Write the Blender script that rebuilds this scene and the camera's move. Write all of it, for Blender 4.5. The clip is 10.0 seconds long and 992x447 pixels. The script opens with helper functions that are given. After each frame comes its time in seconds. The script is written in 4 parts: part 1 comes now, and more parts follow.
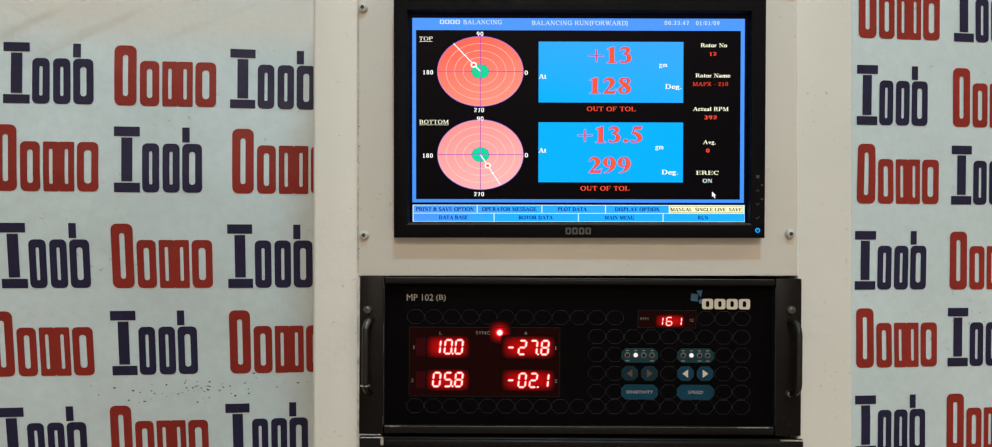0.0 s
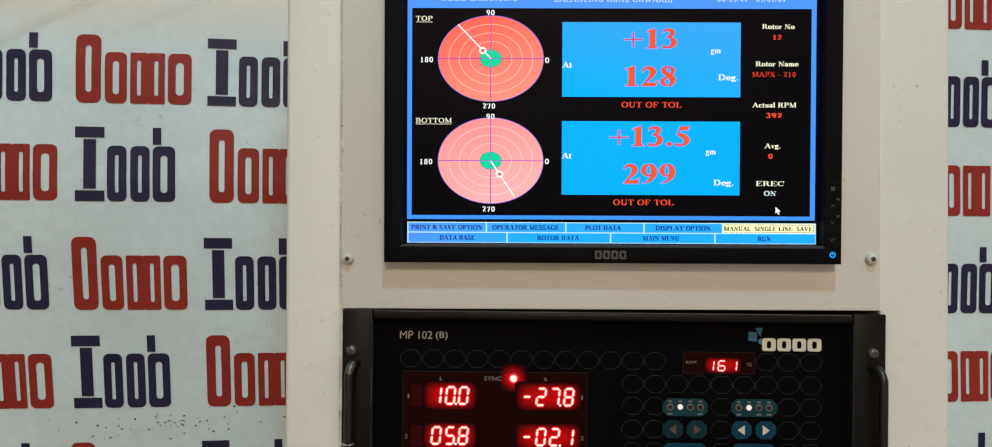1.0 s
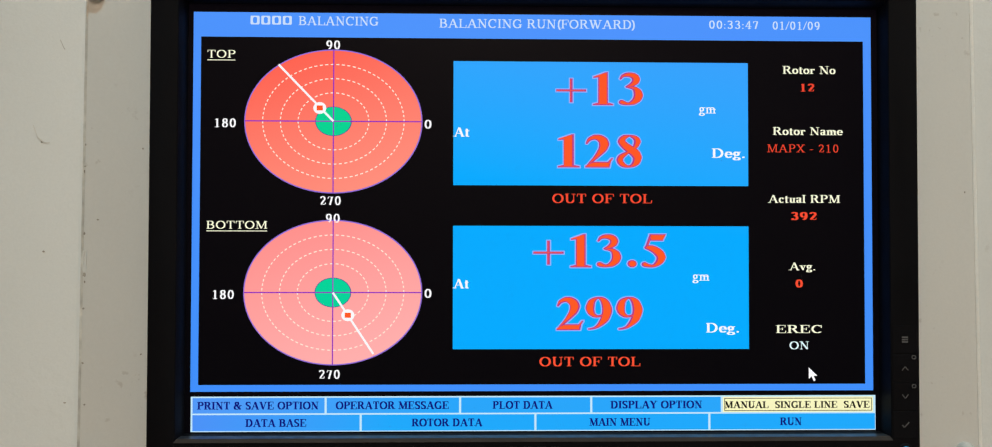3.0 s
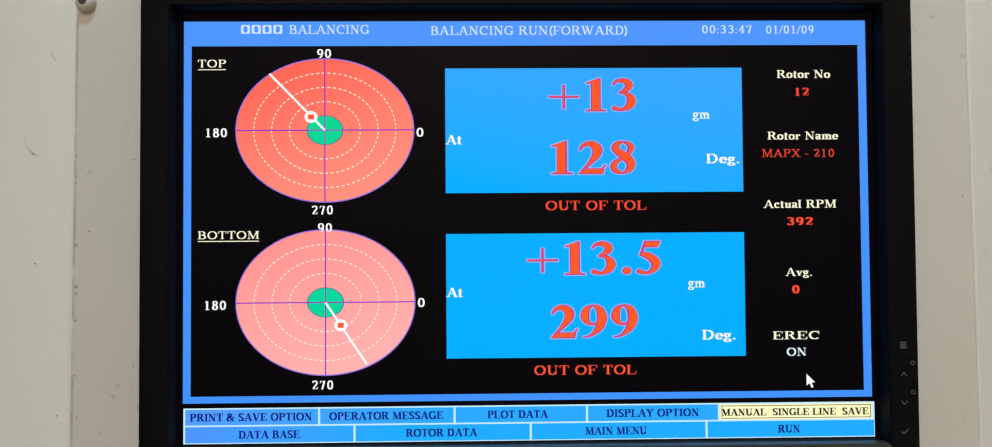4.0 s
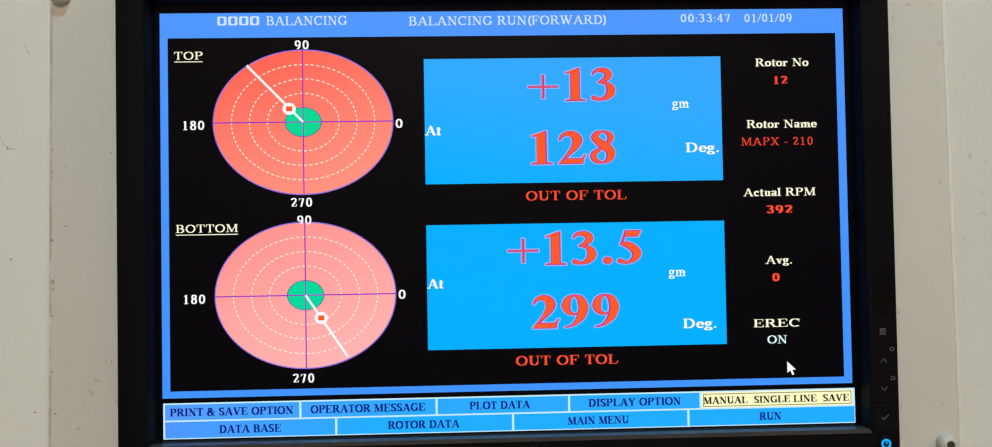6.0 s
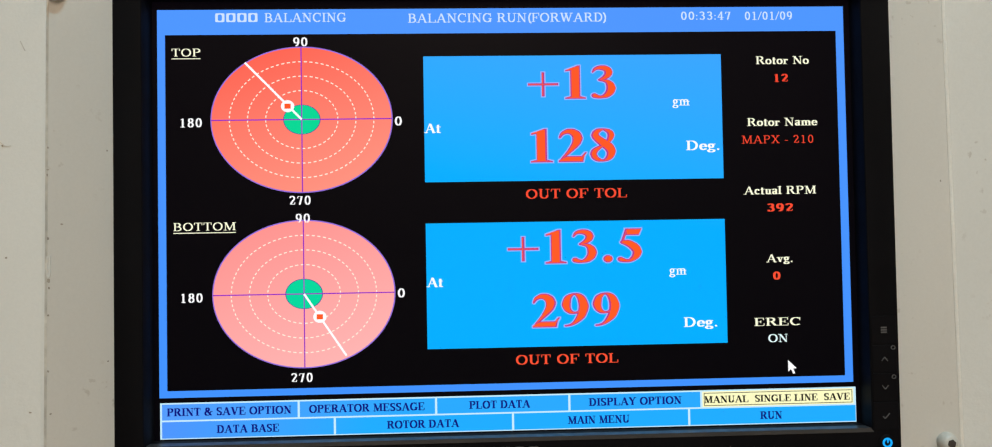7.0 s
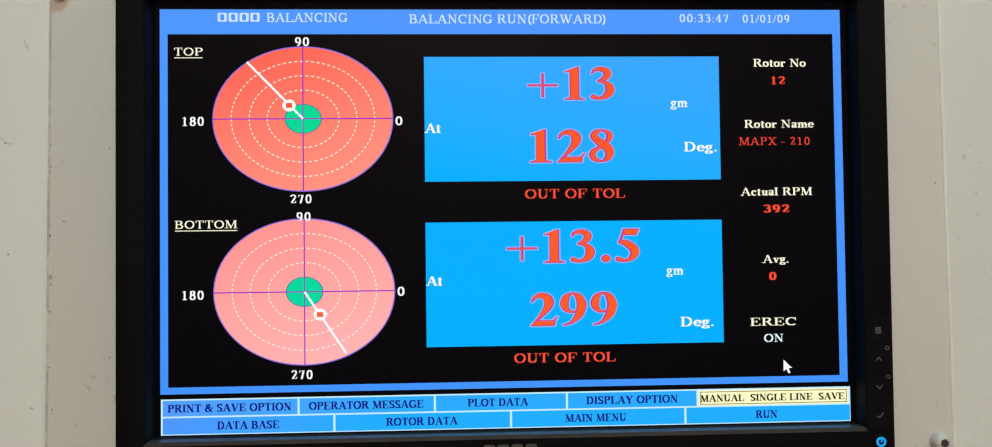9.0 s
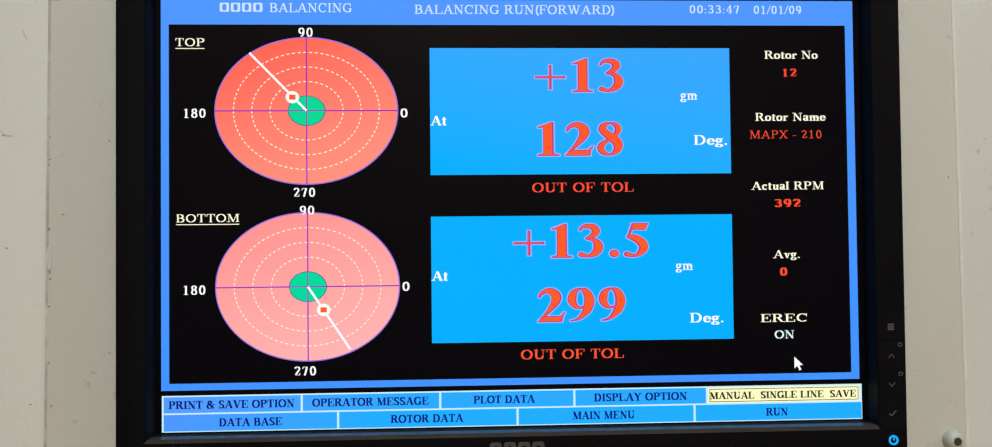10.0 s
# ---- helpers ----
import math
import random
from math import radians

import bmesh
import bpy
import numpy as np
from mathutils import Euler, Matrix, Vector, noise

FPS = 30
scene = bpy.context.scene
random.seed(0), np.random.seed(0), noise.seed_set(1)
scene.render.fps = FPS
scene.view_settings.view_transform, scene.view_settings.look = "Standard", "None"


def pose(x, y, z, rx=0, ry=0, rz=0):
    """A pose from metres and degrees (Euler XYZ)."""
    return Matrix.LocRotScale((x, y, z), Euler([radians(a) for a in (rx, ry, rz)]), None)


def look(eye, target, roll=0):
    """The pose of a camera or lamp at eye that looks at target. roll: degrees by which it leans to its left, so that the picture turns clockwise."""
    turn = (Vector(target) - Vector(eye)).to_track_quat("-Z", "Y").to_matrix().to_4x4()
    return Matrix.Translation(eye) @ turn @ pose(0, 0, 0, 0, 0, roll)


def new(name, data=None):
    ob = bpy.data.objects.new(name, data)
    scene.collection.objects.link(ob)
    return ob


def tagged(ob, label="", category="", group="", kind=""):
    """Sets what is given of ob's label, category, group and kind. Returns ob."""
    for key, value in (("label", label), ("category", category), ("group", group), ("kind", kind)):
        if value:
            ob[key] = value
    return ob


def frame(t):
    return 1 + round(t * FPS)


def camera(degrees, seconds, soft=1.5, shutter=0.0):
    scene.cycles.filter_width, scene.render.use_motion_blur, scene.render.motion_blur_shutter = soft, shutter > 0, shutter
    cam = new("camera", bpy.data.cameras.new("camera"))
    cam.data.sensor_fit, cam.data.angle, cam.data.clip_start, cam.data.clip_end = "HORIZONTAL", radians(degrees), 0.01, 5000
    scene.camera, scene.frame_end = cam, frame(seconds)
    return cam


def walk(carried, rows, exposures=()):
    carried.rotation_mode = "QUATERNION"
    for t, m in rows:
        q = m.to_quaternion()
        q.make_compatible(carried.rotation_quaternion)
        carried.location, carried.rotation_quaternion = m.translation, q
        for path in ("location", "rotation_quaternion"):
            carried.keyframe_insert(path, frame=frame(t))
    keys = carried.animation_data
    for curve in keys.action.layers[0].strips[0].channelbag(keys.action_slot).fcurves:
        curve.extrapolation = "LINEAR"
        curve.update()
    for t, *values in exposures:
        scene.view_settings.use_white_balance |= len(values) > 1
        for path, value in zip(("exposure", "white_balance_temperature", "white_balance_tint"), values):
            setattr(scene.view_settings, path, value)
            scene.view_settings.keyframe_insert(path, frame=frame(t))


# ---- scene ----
cam = camera(58.0, 10.0, soft=1.1, shutter=0.2)
PATH = [
    (0, (-0.0150, -0.0040, 1.3400), (0.0690, 1.9950, 1.3450), 0.20),
    (0.3, (-0.0087, 0.0103, 1.3333), (0.0650, 2.0089, 1.3513), 0.27),
    (0.5, (-0.0070, 0.0390, 1.3370), (0.0620, 2.0380, 1.3420), 0.20),
    (0.7, (-0.0047, 0.0823, 1.3408), (0.0519, 2.0815, 1.3383), 0.27),
    (0.8, (-0.0044, 0.1166, 1.3504), (0.0477, 2.1159, 1.3394), 0.35),
    (1, (-0.0080, 0.1740, 1.3570), (0.0470, 2.1730, 1.3680), 0.40),
    (1.1, (-0.0045, 0.1924, 1.3642), (0.0374, 2.1920, 1.3685), 0.41),
    (1.2, (0.0002, 0.2323, 1.3740), (0.0301, 2.2321, 1.3757), 0.41),
    (1.3, (-0.0002, 0.2506, 1.3815), (0.0409, 2.2501, 1.3779), 0.43),
    (1.4, (0.0008, 0.2821, 1.3816), (0.0813, 2.2803, 1.4067), 0.38),
    (1.5, (0.0010, 0.2950, 1.3890), (0.1120, 2.2920, 1.4100), 0.40),
    (1.6, (0.0115, 0.3205, 1.4026), (0.1636, 2.3145, 1.4291), 0.38),
    (1.7, (0.0132, 0.3328, 1.3994), (0.1776, 2.3251, 1.4627), 0.42),
    (1.8, (0.0287, 0.3535, 1.4086), (0.1778, 2.3460, 1.4958), 0.49),
    (1.9, (0.0375, 0.3638, 1.4183), (0.1739, 2.3577, 1.4951), 0.64),
    (2, (0.0510, 0.3870, 1.4200), (0.1770, 2.3810, 1.5080), 0.70),
    (2.2, (0.0646, 0.4226, 1.4252), (0.1765, 2.4180, 1.5019), 0.54),
    (2.3, (0.0665, 0.4329, 1.4235), (0.1771, 2.4277, 1.5155), 0.50),
    (2.5, (0.0710, 0.4620, 1.4310), (0.1720, 2.4570, 1.5230), 0.40),
    (2.7, (0.0635, 0.4815, 1.4325), (0.1884, 2.4758, 1.5167), 0.30),
    (3.8, (0.0709, 0.4922, 1.4356), (0.1782, 2.4872, 1.5257), -0.20),
    (4, (0.0710, 0.4910, 1.4340), (0.1820, 2.4860, 1.5330), -0.30),
    (4.5, (0.0700, 0.4900, 1.4330), (0.1890, 2.4840, 1.5320), -0.50),
    (5, (0.0730, 0.4910, 1.4320), (0.2010, 2.4840, 1.5270), -0.60),
    (5.5, (0.0740, 0.4930, 1.4280), (0.2140, 2.4850, 1.5330), -0.80),
    (5.7, (0.0742, 0.4920, 1.4317), (0.2146, 2.4851, 1.5208), -0.86),
    (6.8, (0.0722, 0.4939, 1.4293), (0.2205, 2.4862, 1.5227), -0.88),
    (7, (0.0710, 0.4950, 1.4290), (0.2270, 2.4860, 1.5250), -0.90),
    (7.5, (0.0700, 0.4960, 1.4290), (0.2310, 2.4870, 1.5240), -0.80),
    (8, (0.0710, 0.4950, 1.4280), (0.2350, 2.4870, 1.5200), -0.80),
    (8.5, (0.0690, 0.4920, 1.4290), (0.2370, 2.4820, 1.5220), -0.70),
    (9, (0.0690, 0.4910, 1.4290), (0.2340, 2.4820, 1.5230), -0.60),
    (9.5, (0.0670, 0.4930, 1.4300), (0.2320, 2.4850, 1.5180), -0.60),
    (10, (0.0660, 0.4990, 1.4280), (0.2320, 2.4900, 1.5150), -0.50),
]
walk(cam, [(t, look(eye, target, roll)) for t, eye, target, roll in PATH],
     exposures=[(0.0, 0.12), (1.0, 0.12), (1.5, 0.0), (2.0, -0.12), (2.5, -0.12), (4.0, -0.02), (10.0, 0.0)])

# ---- world and lamps ----
world = bpy.data.worlds.new("world")
world.use_nodes = True
world.node_tree.nodes["Background"].inputs["Color"].default_value = (0.8, 0.85, 0.9, 1)
world.node_tree.nodes["Background"].inputs["Strength"].default_value = 0.3
scene.world = world

LAMPS = [  # name, place, size x, size y, watts, colour
    ("area_lamp", (0.24, -0.95, 4.43), 0.26, 0.24, 80, (0.48, 0.84, 1.0)),
    # broad warm fill, added to lift the shade; no such lamp is known
    ("area_lamp", (0.00, -5.00, 4.43), 1.4, 1.2, 292, (1.0, 0.79, 0.60)),
    ("area_lamp", (3.00, -0.70, 4.43), 0.5, 0.5, 34, (1.0, 0.79, 0.60)),
]
for name, eye, sx, sy, watts, colour in LAMPS:
    lamp = bpy.data.lights.new(name, "AREA")
    lamp.shape, lamp.size, lamp.size_y, lamp.energy, lamp.color = "RECTANGLE", sx, sy, watts, colour
    new(name, lamp).matrix_world = pose(*eye)

# ---- materials ----


def srgb(r, g, b):
    """Linear colour of an 8-bit display colour."""
    return tuple((c / 255 / 12.92) if c <= 10 else ((c / 255 + 0.055) / 1.055) ** 2.4 for c in (r, g, b)) + (1.0,)


def nodes_of(name):
    m = bpy.data.materials.new(name)
    m.use_nodes = True
    nt = m.node_tree
    return m, nt, nt.nodes["Principled BSDF"]


def surface(name, colour, rough=0.5, metal=0.0, vary=0.08, big=6.0, fine=180.0, bump=0.1, depth=0.0006,
            dirt=0.0, dirt_colour=(0.12, 0.09, 0.06), dirt_size=30.0, spec=0.5, lumps=0.0):
    """Painted or moulded surface: two scales of tone, fine relief, optional specks of dirt."""
    m, nt, bsdf = nodes_of(name)
    N, L = nt.nodes.new, nt.links.new
    geo = N("ShaderNodeNewGeometry")

    def noise_at(scale, detail=4.0):
        n = N("ShaderNodeTexNoise")
        n.inputs["Scale"].default_value, n.inputs["Detail"].default_value = scale, detail
        L(geo.outputs["Position"], n.inputs["Vector"])
        return n.outputs["Fac"]

    def ramp(src, a, b, lo, hi):
        r = N("ShaderNodeMapRange")
        r.inputs["From Min"].default_value, r.inputs["From Max"].default_value = a, b
        r.inputs["To Min"].default_value, r.inputs["To Max"].default_value = lo, hi
        L(src, r.inputs["Value"])
        return r.outputs["Result"]

    tone = N("ShaderNodeMath")
    tone.operation = "MULTIPLY"
    L(ramp(noise_at(big), 0.3, 0.7, 1 - vary, 1 + vary), tone.inputs[0])
    L(ramp(noise_at(fine, 2.0), 0.3, 0.7, 1 - vary * 0.5, 1 + vary * 0.5), tone.inputs[1])
    mul = N("ShaderNodeVectorMath")
    mul.operation = "SCALE"
    mul.inputs[0].default_value = colour[:3]
    L(tone.outputs[0], mul.inputs["Scale"])
    out = mul.outputs["Vector"]
    if dirt:
        mask = N("ShaderNodeMath")
        mask.operation = "MULTIPLY"
        L(ramp(noise_at(dirt_size * 7, 3.0), 0.66, 0.72, 0.0, dirt), mask.inputs[0])
        L(ramp(noise_at(dirt_size * 0.35, 3.0), 0.5, 0.62, 0.0, 1.0), mask.inputs[1])
        mix = N("ShaderNodeMix")
        mix.data_type = "RGBA"
        L(mask.outputs[0], mix.inputs["Factor"])
        L(out, mix.inputs[6])
        mix.inputs[7].default_value = (*dirt_colour, 1)
        out = mix.outputs[2]
    L(out, bsdf.inputs["Base Color"])
    L(ramp(noise_at(big * 4), 0.3, 0.7, max(rough - 0.08, 0.02), min(rough + 0.08, 1)), bsdf.inputs["Roughness"])
    bsdf.inputs["Metallic"].default_value = metal
    bsdf.inputs["Specular IOR Level"].default_value = spec
    if bump:
        b = N("ShaderNodeBump")
        b.inputs["Strength"].default_value, b.inputs["Distance"].default_value = bump, depth
        height = noise_at(fine * 1.5, 3.0)
        if lumps:                                   # brushed filler: uneven patches on the smooth coat
            patch = N("ShaderNodeMath")
            patch.operation = "MULTIPLY"
            L(ramp(noise_at(55.0, 5.0), 0.40, 0.62, 0.0, lumps), patch.inputs[0])
            L(ramp(noise_at(14.0, 2.0), 0.46, 0.60, 0.0, 1.0), patch.inputs[1])
            total = N("ShaderNodeMath")
            L(height, total.inputs[0])
            L(patch.outputs[0], total.inputs[1])
            height = total.outputs[0]
        L(height, b.inputs["Height"])
        L(b.outputs["Normal"], bsdf.inputs["Normal"])
    return m


def glowing(name, low, high=None, z0=1.34, z1=1.57, strength=1.07, rough=0.35, axis="Z", slant=0.0):
    """A lit element of the display; a twisted-nematic panel shifts its colour from low to high edge."""
    m, nt, bsdf = nodes_of(name)
    N, L = nt.nodes.new, nt.links.new
    bsdf.inputs["Base Color"].default_value = (0.0012, 0.0012, 0.0014, 1)
    bsdf.inputs["Roughness"].default_value = rough
    bsdf.inputs["Specular IOR Level"].default_value = 0.04
    bsdf.inputs["Emission Strength"].default_value = strength
    if high is None:
        bsdf.inputs["Emission Color"].default_value = low
        return m
    geo, sep, mr, mix = N("ShaderNodeNewGeometry"), N("ShaderNodeSeparateXYZ"), N("ShaderNodeMapRange"), N("ShaderNodeMix")
    L(geo.outputs["Position"], sep.inputs[0])
    across = N("ShaderNodeMath")
    across.operation = "MULTIPLY_ADD"
    across.inputs[1].default_value = slant
    L(sep.outputs["X"], across.inputs[0])
    L(sep.outputs[axis], across.inputs[2])
    L(across.outputs[0], mr.inputs["Value"])
    mr.inputs["From Min"].default_value, mr.inputs["From Max"].default_value = z0, z1
    mix.data_type = "RGBA"
    mix.inputs[6].default_value, mix.inputs[7].default_value = low, high
    L(mr.outputs["Result"], mix.inputs["Factor"])
    L(mix.outputs[2], bsdf.inputs["Emission Color"])
    return m


def painted_glow(name, colour, powers=(4.0, 2.5), fall=1.8):
    """Emission that stands in for red lamplight spread in a filter, fading towards the edge of its patch."""
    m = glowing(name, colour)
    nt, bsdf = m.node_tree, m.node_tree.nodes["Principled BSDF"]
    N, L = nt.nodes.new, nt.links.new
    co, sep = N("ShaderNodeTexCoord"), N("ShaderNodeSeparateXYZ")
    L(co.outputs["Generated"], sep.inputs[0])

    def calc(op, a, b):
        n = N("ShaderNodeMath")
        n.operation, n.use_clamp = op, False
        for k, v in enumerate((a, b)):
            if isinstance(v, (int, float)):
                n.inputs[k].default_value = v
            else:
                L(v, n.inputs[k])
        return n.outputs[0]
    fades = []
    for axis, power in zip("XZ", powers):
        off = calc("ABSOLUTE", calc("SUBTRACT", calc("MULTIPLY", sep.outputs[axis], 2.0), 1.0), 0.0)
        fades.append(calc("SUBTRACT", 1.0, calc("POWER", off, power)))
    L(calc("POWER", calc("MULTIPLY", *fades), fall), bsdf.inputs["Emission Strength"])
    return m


CREAM = surface("cream_powder_coat", (0.590, 0.582, 0.550), 0.42, vary=0.03, big=3.0, fine=700, bump=0.07, depth=0.0004,
                dirt=0.35, dirt_colour=(0.2, 0.14, 0.09), dirt_size=30)
CREAM_ROUGH = surface("cream_orange_peel_coat", (0.590, 0.582, 0.550), 0.45, vary=0.035, big=4.0, fine=700, bump=0.10, depth=0.0006, lumps=4.0,
                      dirt=0.4, dirt_colour=(0.2, 0.14, 0.09), dirt_size=24)
FILLER = surface("pale_joint_filler", (0.68, 0.67, 0.63), 0.45, vary=0.06, big=30, fine=400, bump=0.4, depth=0.0008)
CREAM_BOLT = surface("cream_painted_bolt", (0.46, 0.455, 0.42), 0.35, vary=0.06, big=80, fine=900, bump=0.2)
SOCKET = surface("dark_socket", (0.03, 0.022, 0.018), 0.6, vary=0.3, big=300, bump=0)
CHIP = surface("chipped_primer", (0.27, 0.24, 0.20), 0.8, vary=0.4, big=400, bump=0.3)
GAP = surface("seam_shadow_grime", (0.46, 0.43, 0.38), 0.8, vary=0.3, big=60, bump=0)
BEZEL = surface("black_textured_plastic", (0.0027, 0.0026, 0.0036), 0.55, vary=0.15, big=20, fine=1500, bump=0.2, depth=0.0002, spec=0.07)
# same black plastic as the lip; light from above is put into the grey
LIT_LIP = surface("lit_tone_lower_lip", (0.034, 0.033, 0.034), 0.42, vary=0.15, big=40, bump=0, spec=0.3)
BEZEL_LIP = surface("black_satin_lip", (0.005, 0.005, 0.006), 0.55, vary=0.1, big=20, bump=0, spec=0.06)
ICON = surface("grey_icon_print", (0.08, 0.08, 0.085), 0.5, vary=0.1, bump=0)
BADGE = surface("brushed_grey_badge", (0.055, 0.053, 0.052), 0.5, metal=0.2, vary=0.15, big=200, bump=0)
RACK = surface("black_rack_enamel", (0.0044, 0.0038, 0.0040), 0.42, vary=0.25, big=14, fine=700, bump=0.15, depth=0.0003,
               dirt=0.25, dirt_colour=(0.09, 0.07, 0.055), dirt_size=26, spec=0.15)
RACK_FACE = surface("black_membrane_film", (0.0014, 0.0010, 0.0014), 0.6, vary=0.2, big=18, fine=900, bump=0.08, depth=0.0002, spec=0.03)
WORN = surface("worn_bare_metal", (0.42, 0.40, 0.38), 0.4, metal=0.7, vary=0.4, big=300, fine=1200, bump=0.4)
CELL = surface("dark_teal_grey_line", (0.013, 0.017, 0.023), 0.5, vary=0.3, big=40, bump=0, spec=0.2)
TEAL = surface("teal_printed_key", (0.003, 0.037, 0.068), 0.45, vary=0.15, big=60, bump=0.05, spec=0.12)
TEAL_DIM = surface("faded_teal_key", (0.003, 0.022, 0.034), 0.45, vary=0.25, big=60, bump=0.05, spec=0.12)
TEAL_GREY = surface("grey_teal_legend", (0.006, 0.034, 0.046), 0.45, vary=0.15, big=60, bump=0.05, spec=0.12)
PRINT = surface("pale_print", (0.34, 0.32, 0.30), 0.5, vary=0.1, bump=0)
PRINT_DIM = surface("dim_grey_print", (0.17, 0.16, 0.15), 0.5, vary=0.15, bump=0)
RUST_PRINT = surface("brown_arrow_print", (0.07, 0.035, 0.025), 0.5, vary=0.15, bump=0)
MARK_CREAM = surface("cream_emblem_print", (0.54, 0.49, 0.40), 0.5, vary=0.05, bump=0)
MARK_BLUE = surface("blue_emblem_print", (0.02, 0.10, 0.19), 0.5, vary=0.1, bump=0)
STEEL = surface("dull_steel", (0.12, 0.105, 0.095), 0.38, metal=0.7, vary=0.3, big=300, bump=0.1)
BRIGHT_STEEL = surface("bright_worn_ring", (0.45, 0.43, 0.41), 0.3, metal=0.8, vary=0.3, big=300, bump=0.1)
# the filter's faint red glow is painted in as its own emission
FILTER = glowing("self_lit_red_filter", (0.0065, 0.0, 0.0, 1), rough=0.3)
FILTER_EDGE = surface("red_filter_edge", (0.0022, 0.0012, 0.0012), 0.5, bump=0, spec=0.2)
# glow round digits and lamp is painted as emissive patches
LED_SPILL = painted_glow("led_glow_painted", srgb(176, 4, 6))
LAMP_SPILL = painted_glow("lamp_glow_painted", srgb(235, 10, 20), (1.6, 1.6), 3.0)
# red bloom round the white cores, painted as a wider segment behind each
LED_HALO = glowing("led_segment_bloom", srgb(240, 12, 14), strength=1.0)
LED_CORE = glowing("led_segment_core", srgb(255, 226, 216), strength=1.15)
LED_RED = glowing("sync_led_lens", srgb(255, 20, 40), strength=1.0)
LED_OFF = surface("unlit_red_led", (0.030, 0.010, 0.010), 0.3, bump=0, spec=0.2)
VINYL = surface("white_vinyl_banner", (0.56, 0.66, 0.70), 0.5, vary=0.06, big=3.5, fine=60, bump=0.25, depth=0.002,
                dirt=0.35, dirt_colour=(0.25, 0.22, 0.18), dirt_size=14)


def stained_vinyl():
    """The older sheet: beige towards its top, with brown streaks that run down aslant."""
    m = surface("beige_top_vinyl_banner", (0.56, 0.66, 0.70), 0.5, vary=0.07, big=3.5, fine=60, bump=0.25, depth=0.002,
                dirt=0.4, dirt_colour=(0.25, 0.22, 0.18), dirt_size=14)
    nt, bsdf = m.node_tree, m.node_tree.nodes["Principled BSDF"]
    N, L = nt.nodes.new, nt.links.new
    src = bsdf.inputs["Base Color"].links[0].from_socket
    geo, sep = N("ShaderNodeNewGeometry"), N("ShaderNodeSeparateXYZ")
    L(geo.outputs["Position"], sep.inputs[0])

    def ramp(socket, a, b, lo, hi):
        r = N("ShaderNodeMapRange")
        r.interpolation_type = "SMOOTHSTEP"
        for key, val in zip(("From Min", "From Max", "To Min", "To Max"), (a, b, lo, hi)):
            r.inputs[key].default_value = val
        L(socket, r.inputs["Value"])
        return r.outputs["Result"]

    def blend(fac, colour, colour_in):
        x = N("ShaderNodeMix")
        x.data_type = "RGBA"
        L(fac, x.inputs["Factor"])
        L(colour_in, x.inputs[6])
        x.inputs[7].default_value = colour
        return x.outputs[2]

    def times(a, b):
        x = N("ShaderNodeMath")
        x.operation = "MULTIPLY"
        L(a, x.inputs[0])
        L(b, x.inputs[1])
        return x.outputs[0]

    def streak(angle, along, across, seed):
        turn, scale, tex = N("ShaderNodeMapping"), N("ShaderNodeMapping"), N("ShaderNodeTexNoise")
        turn.inputs["Rotation"].default_value = (0, radians(angle), 0)
        scale.inputs["Scale"].default_value = (along, 1.0, across)
        scale.inputs["Location"].default_value = (seed, 0, seed)
        tex.inputs["Detail"].default_value, tex.inputs["Scale"].default_value = 5.0, 1.0
        L(geo.outputs["Position"], turn.inputs["Vector"])
        L(turn.outputs["Vector"], scale.inputs["Vector"])
        L(scale.outputs["Vector"], tex.inputs["Vector"])
        return tex.outputs["Fac"]

    beige_top = times(ramp(sep.outputs["Z"], 1.59, 1.68, 0.0, 1.0), ramp(streak(20, 3.0, 4.0, 2.0), 0.25, 0.55, 0.5, 1.0))
    out = blend(beige_top, (0.66, 0.64, 0.60, 1), src)
    brown = times(ramp(streak(28, 2.5, 22.0, 5.3), 0.52, 0.72, 0.0, 0.55), ramp(sep.outputs["Z"], 1.52, 1.70, 0.15, 1.0))
    out = blend(brown, (0.40, 0.34, 0.27, 1), out)
    grey = ramp(streak(-35, 5.0, 16.0, 9.1), 0.60, 0.78, 0.0, 0.30)
    out = blend(grey, (0.36, 0.40, 0.42, 1), out)
    L(out, bsdf.inputs["Base Color"])
    return m


VINYL_STAINED = stained_vinyl()
RED_INK = surface("red_banner_ink", (0.26, 0.022, 0.015), 0.5, vary=0.12, big=9, fine=200, bump=0.1, spec=0.25)
NAVY_INK = surface("navy_banner_ink", (0.015, 0.013, 0.046), 0.5, vary=0.2, big=9, fine=200, bump=0.1, spec=0.25)
SPECK = surface("dark_specks", (0.10, 0.10, 0.10), 0.8, vary=0.4, big=200, bump=0)
PLASTER = surface("off_white_plaster", (0.46, 0.45, 0.43), 0.85, vary=0.06, big=2, fine=120, bump=0.3, depth=0.001)
CONCRETE = surface("brown_bounce_floor", (0.25, 0.20, 0.15), 0.6, vary=0.2, big=2.5, fine=60, bump=0.3, depth=0.001)
HANDLE = surface("worn_black_handle", (0.009, 0.0082, 0.008), 0.34, metal=0.2, vary=0.3, big=200, bump=0.1)
LAMP_FRAME = surface("white_lamp_tray", (0.75, 0.75, 0.74), 0.5, vary=0.03, bump=0)

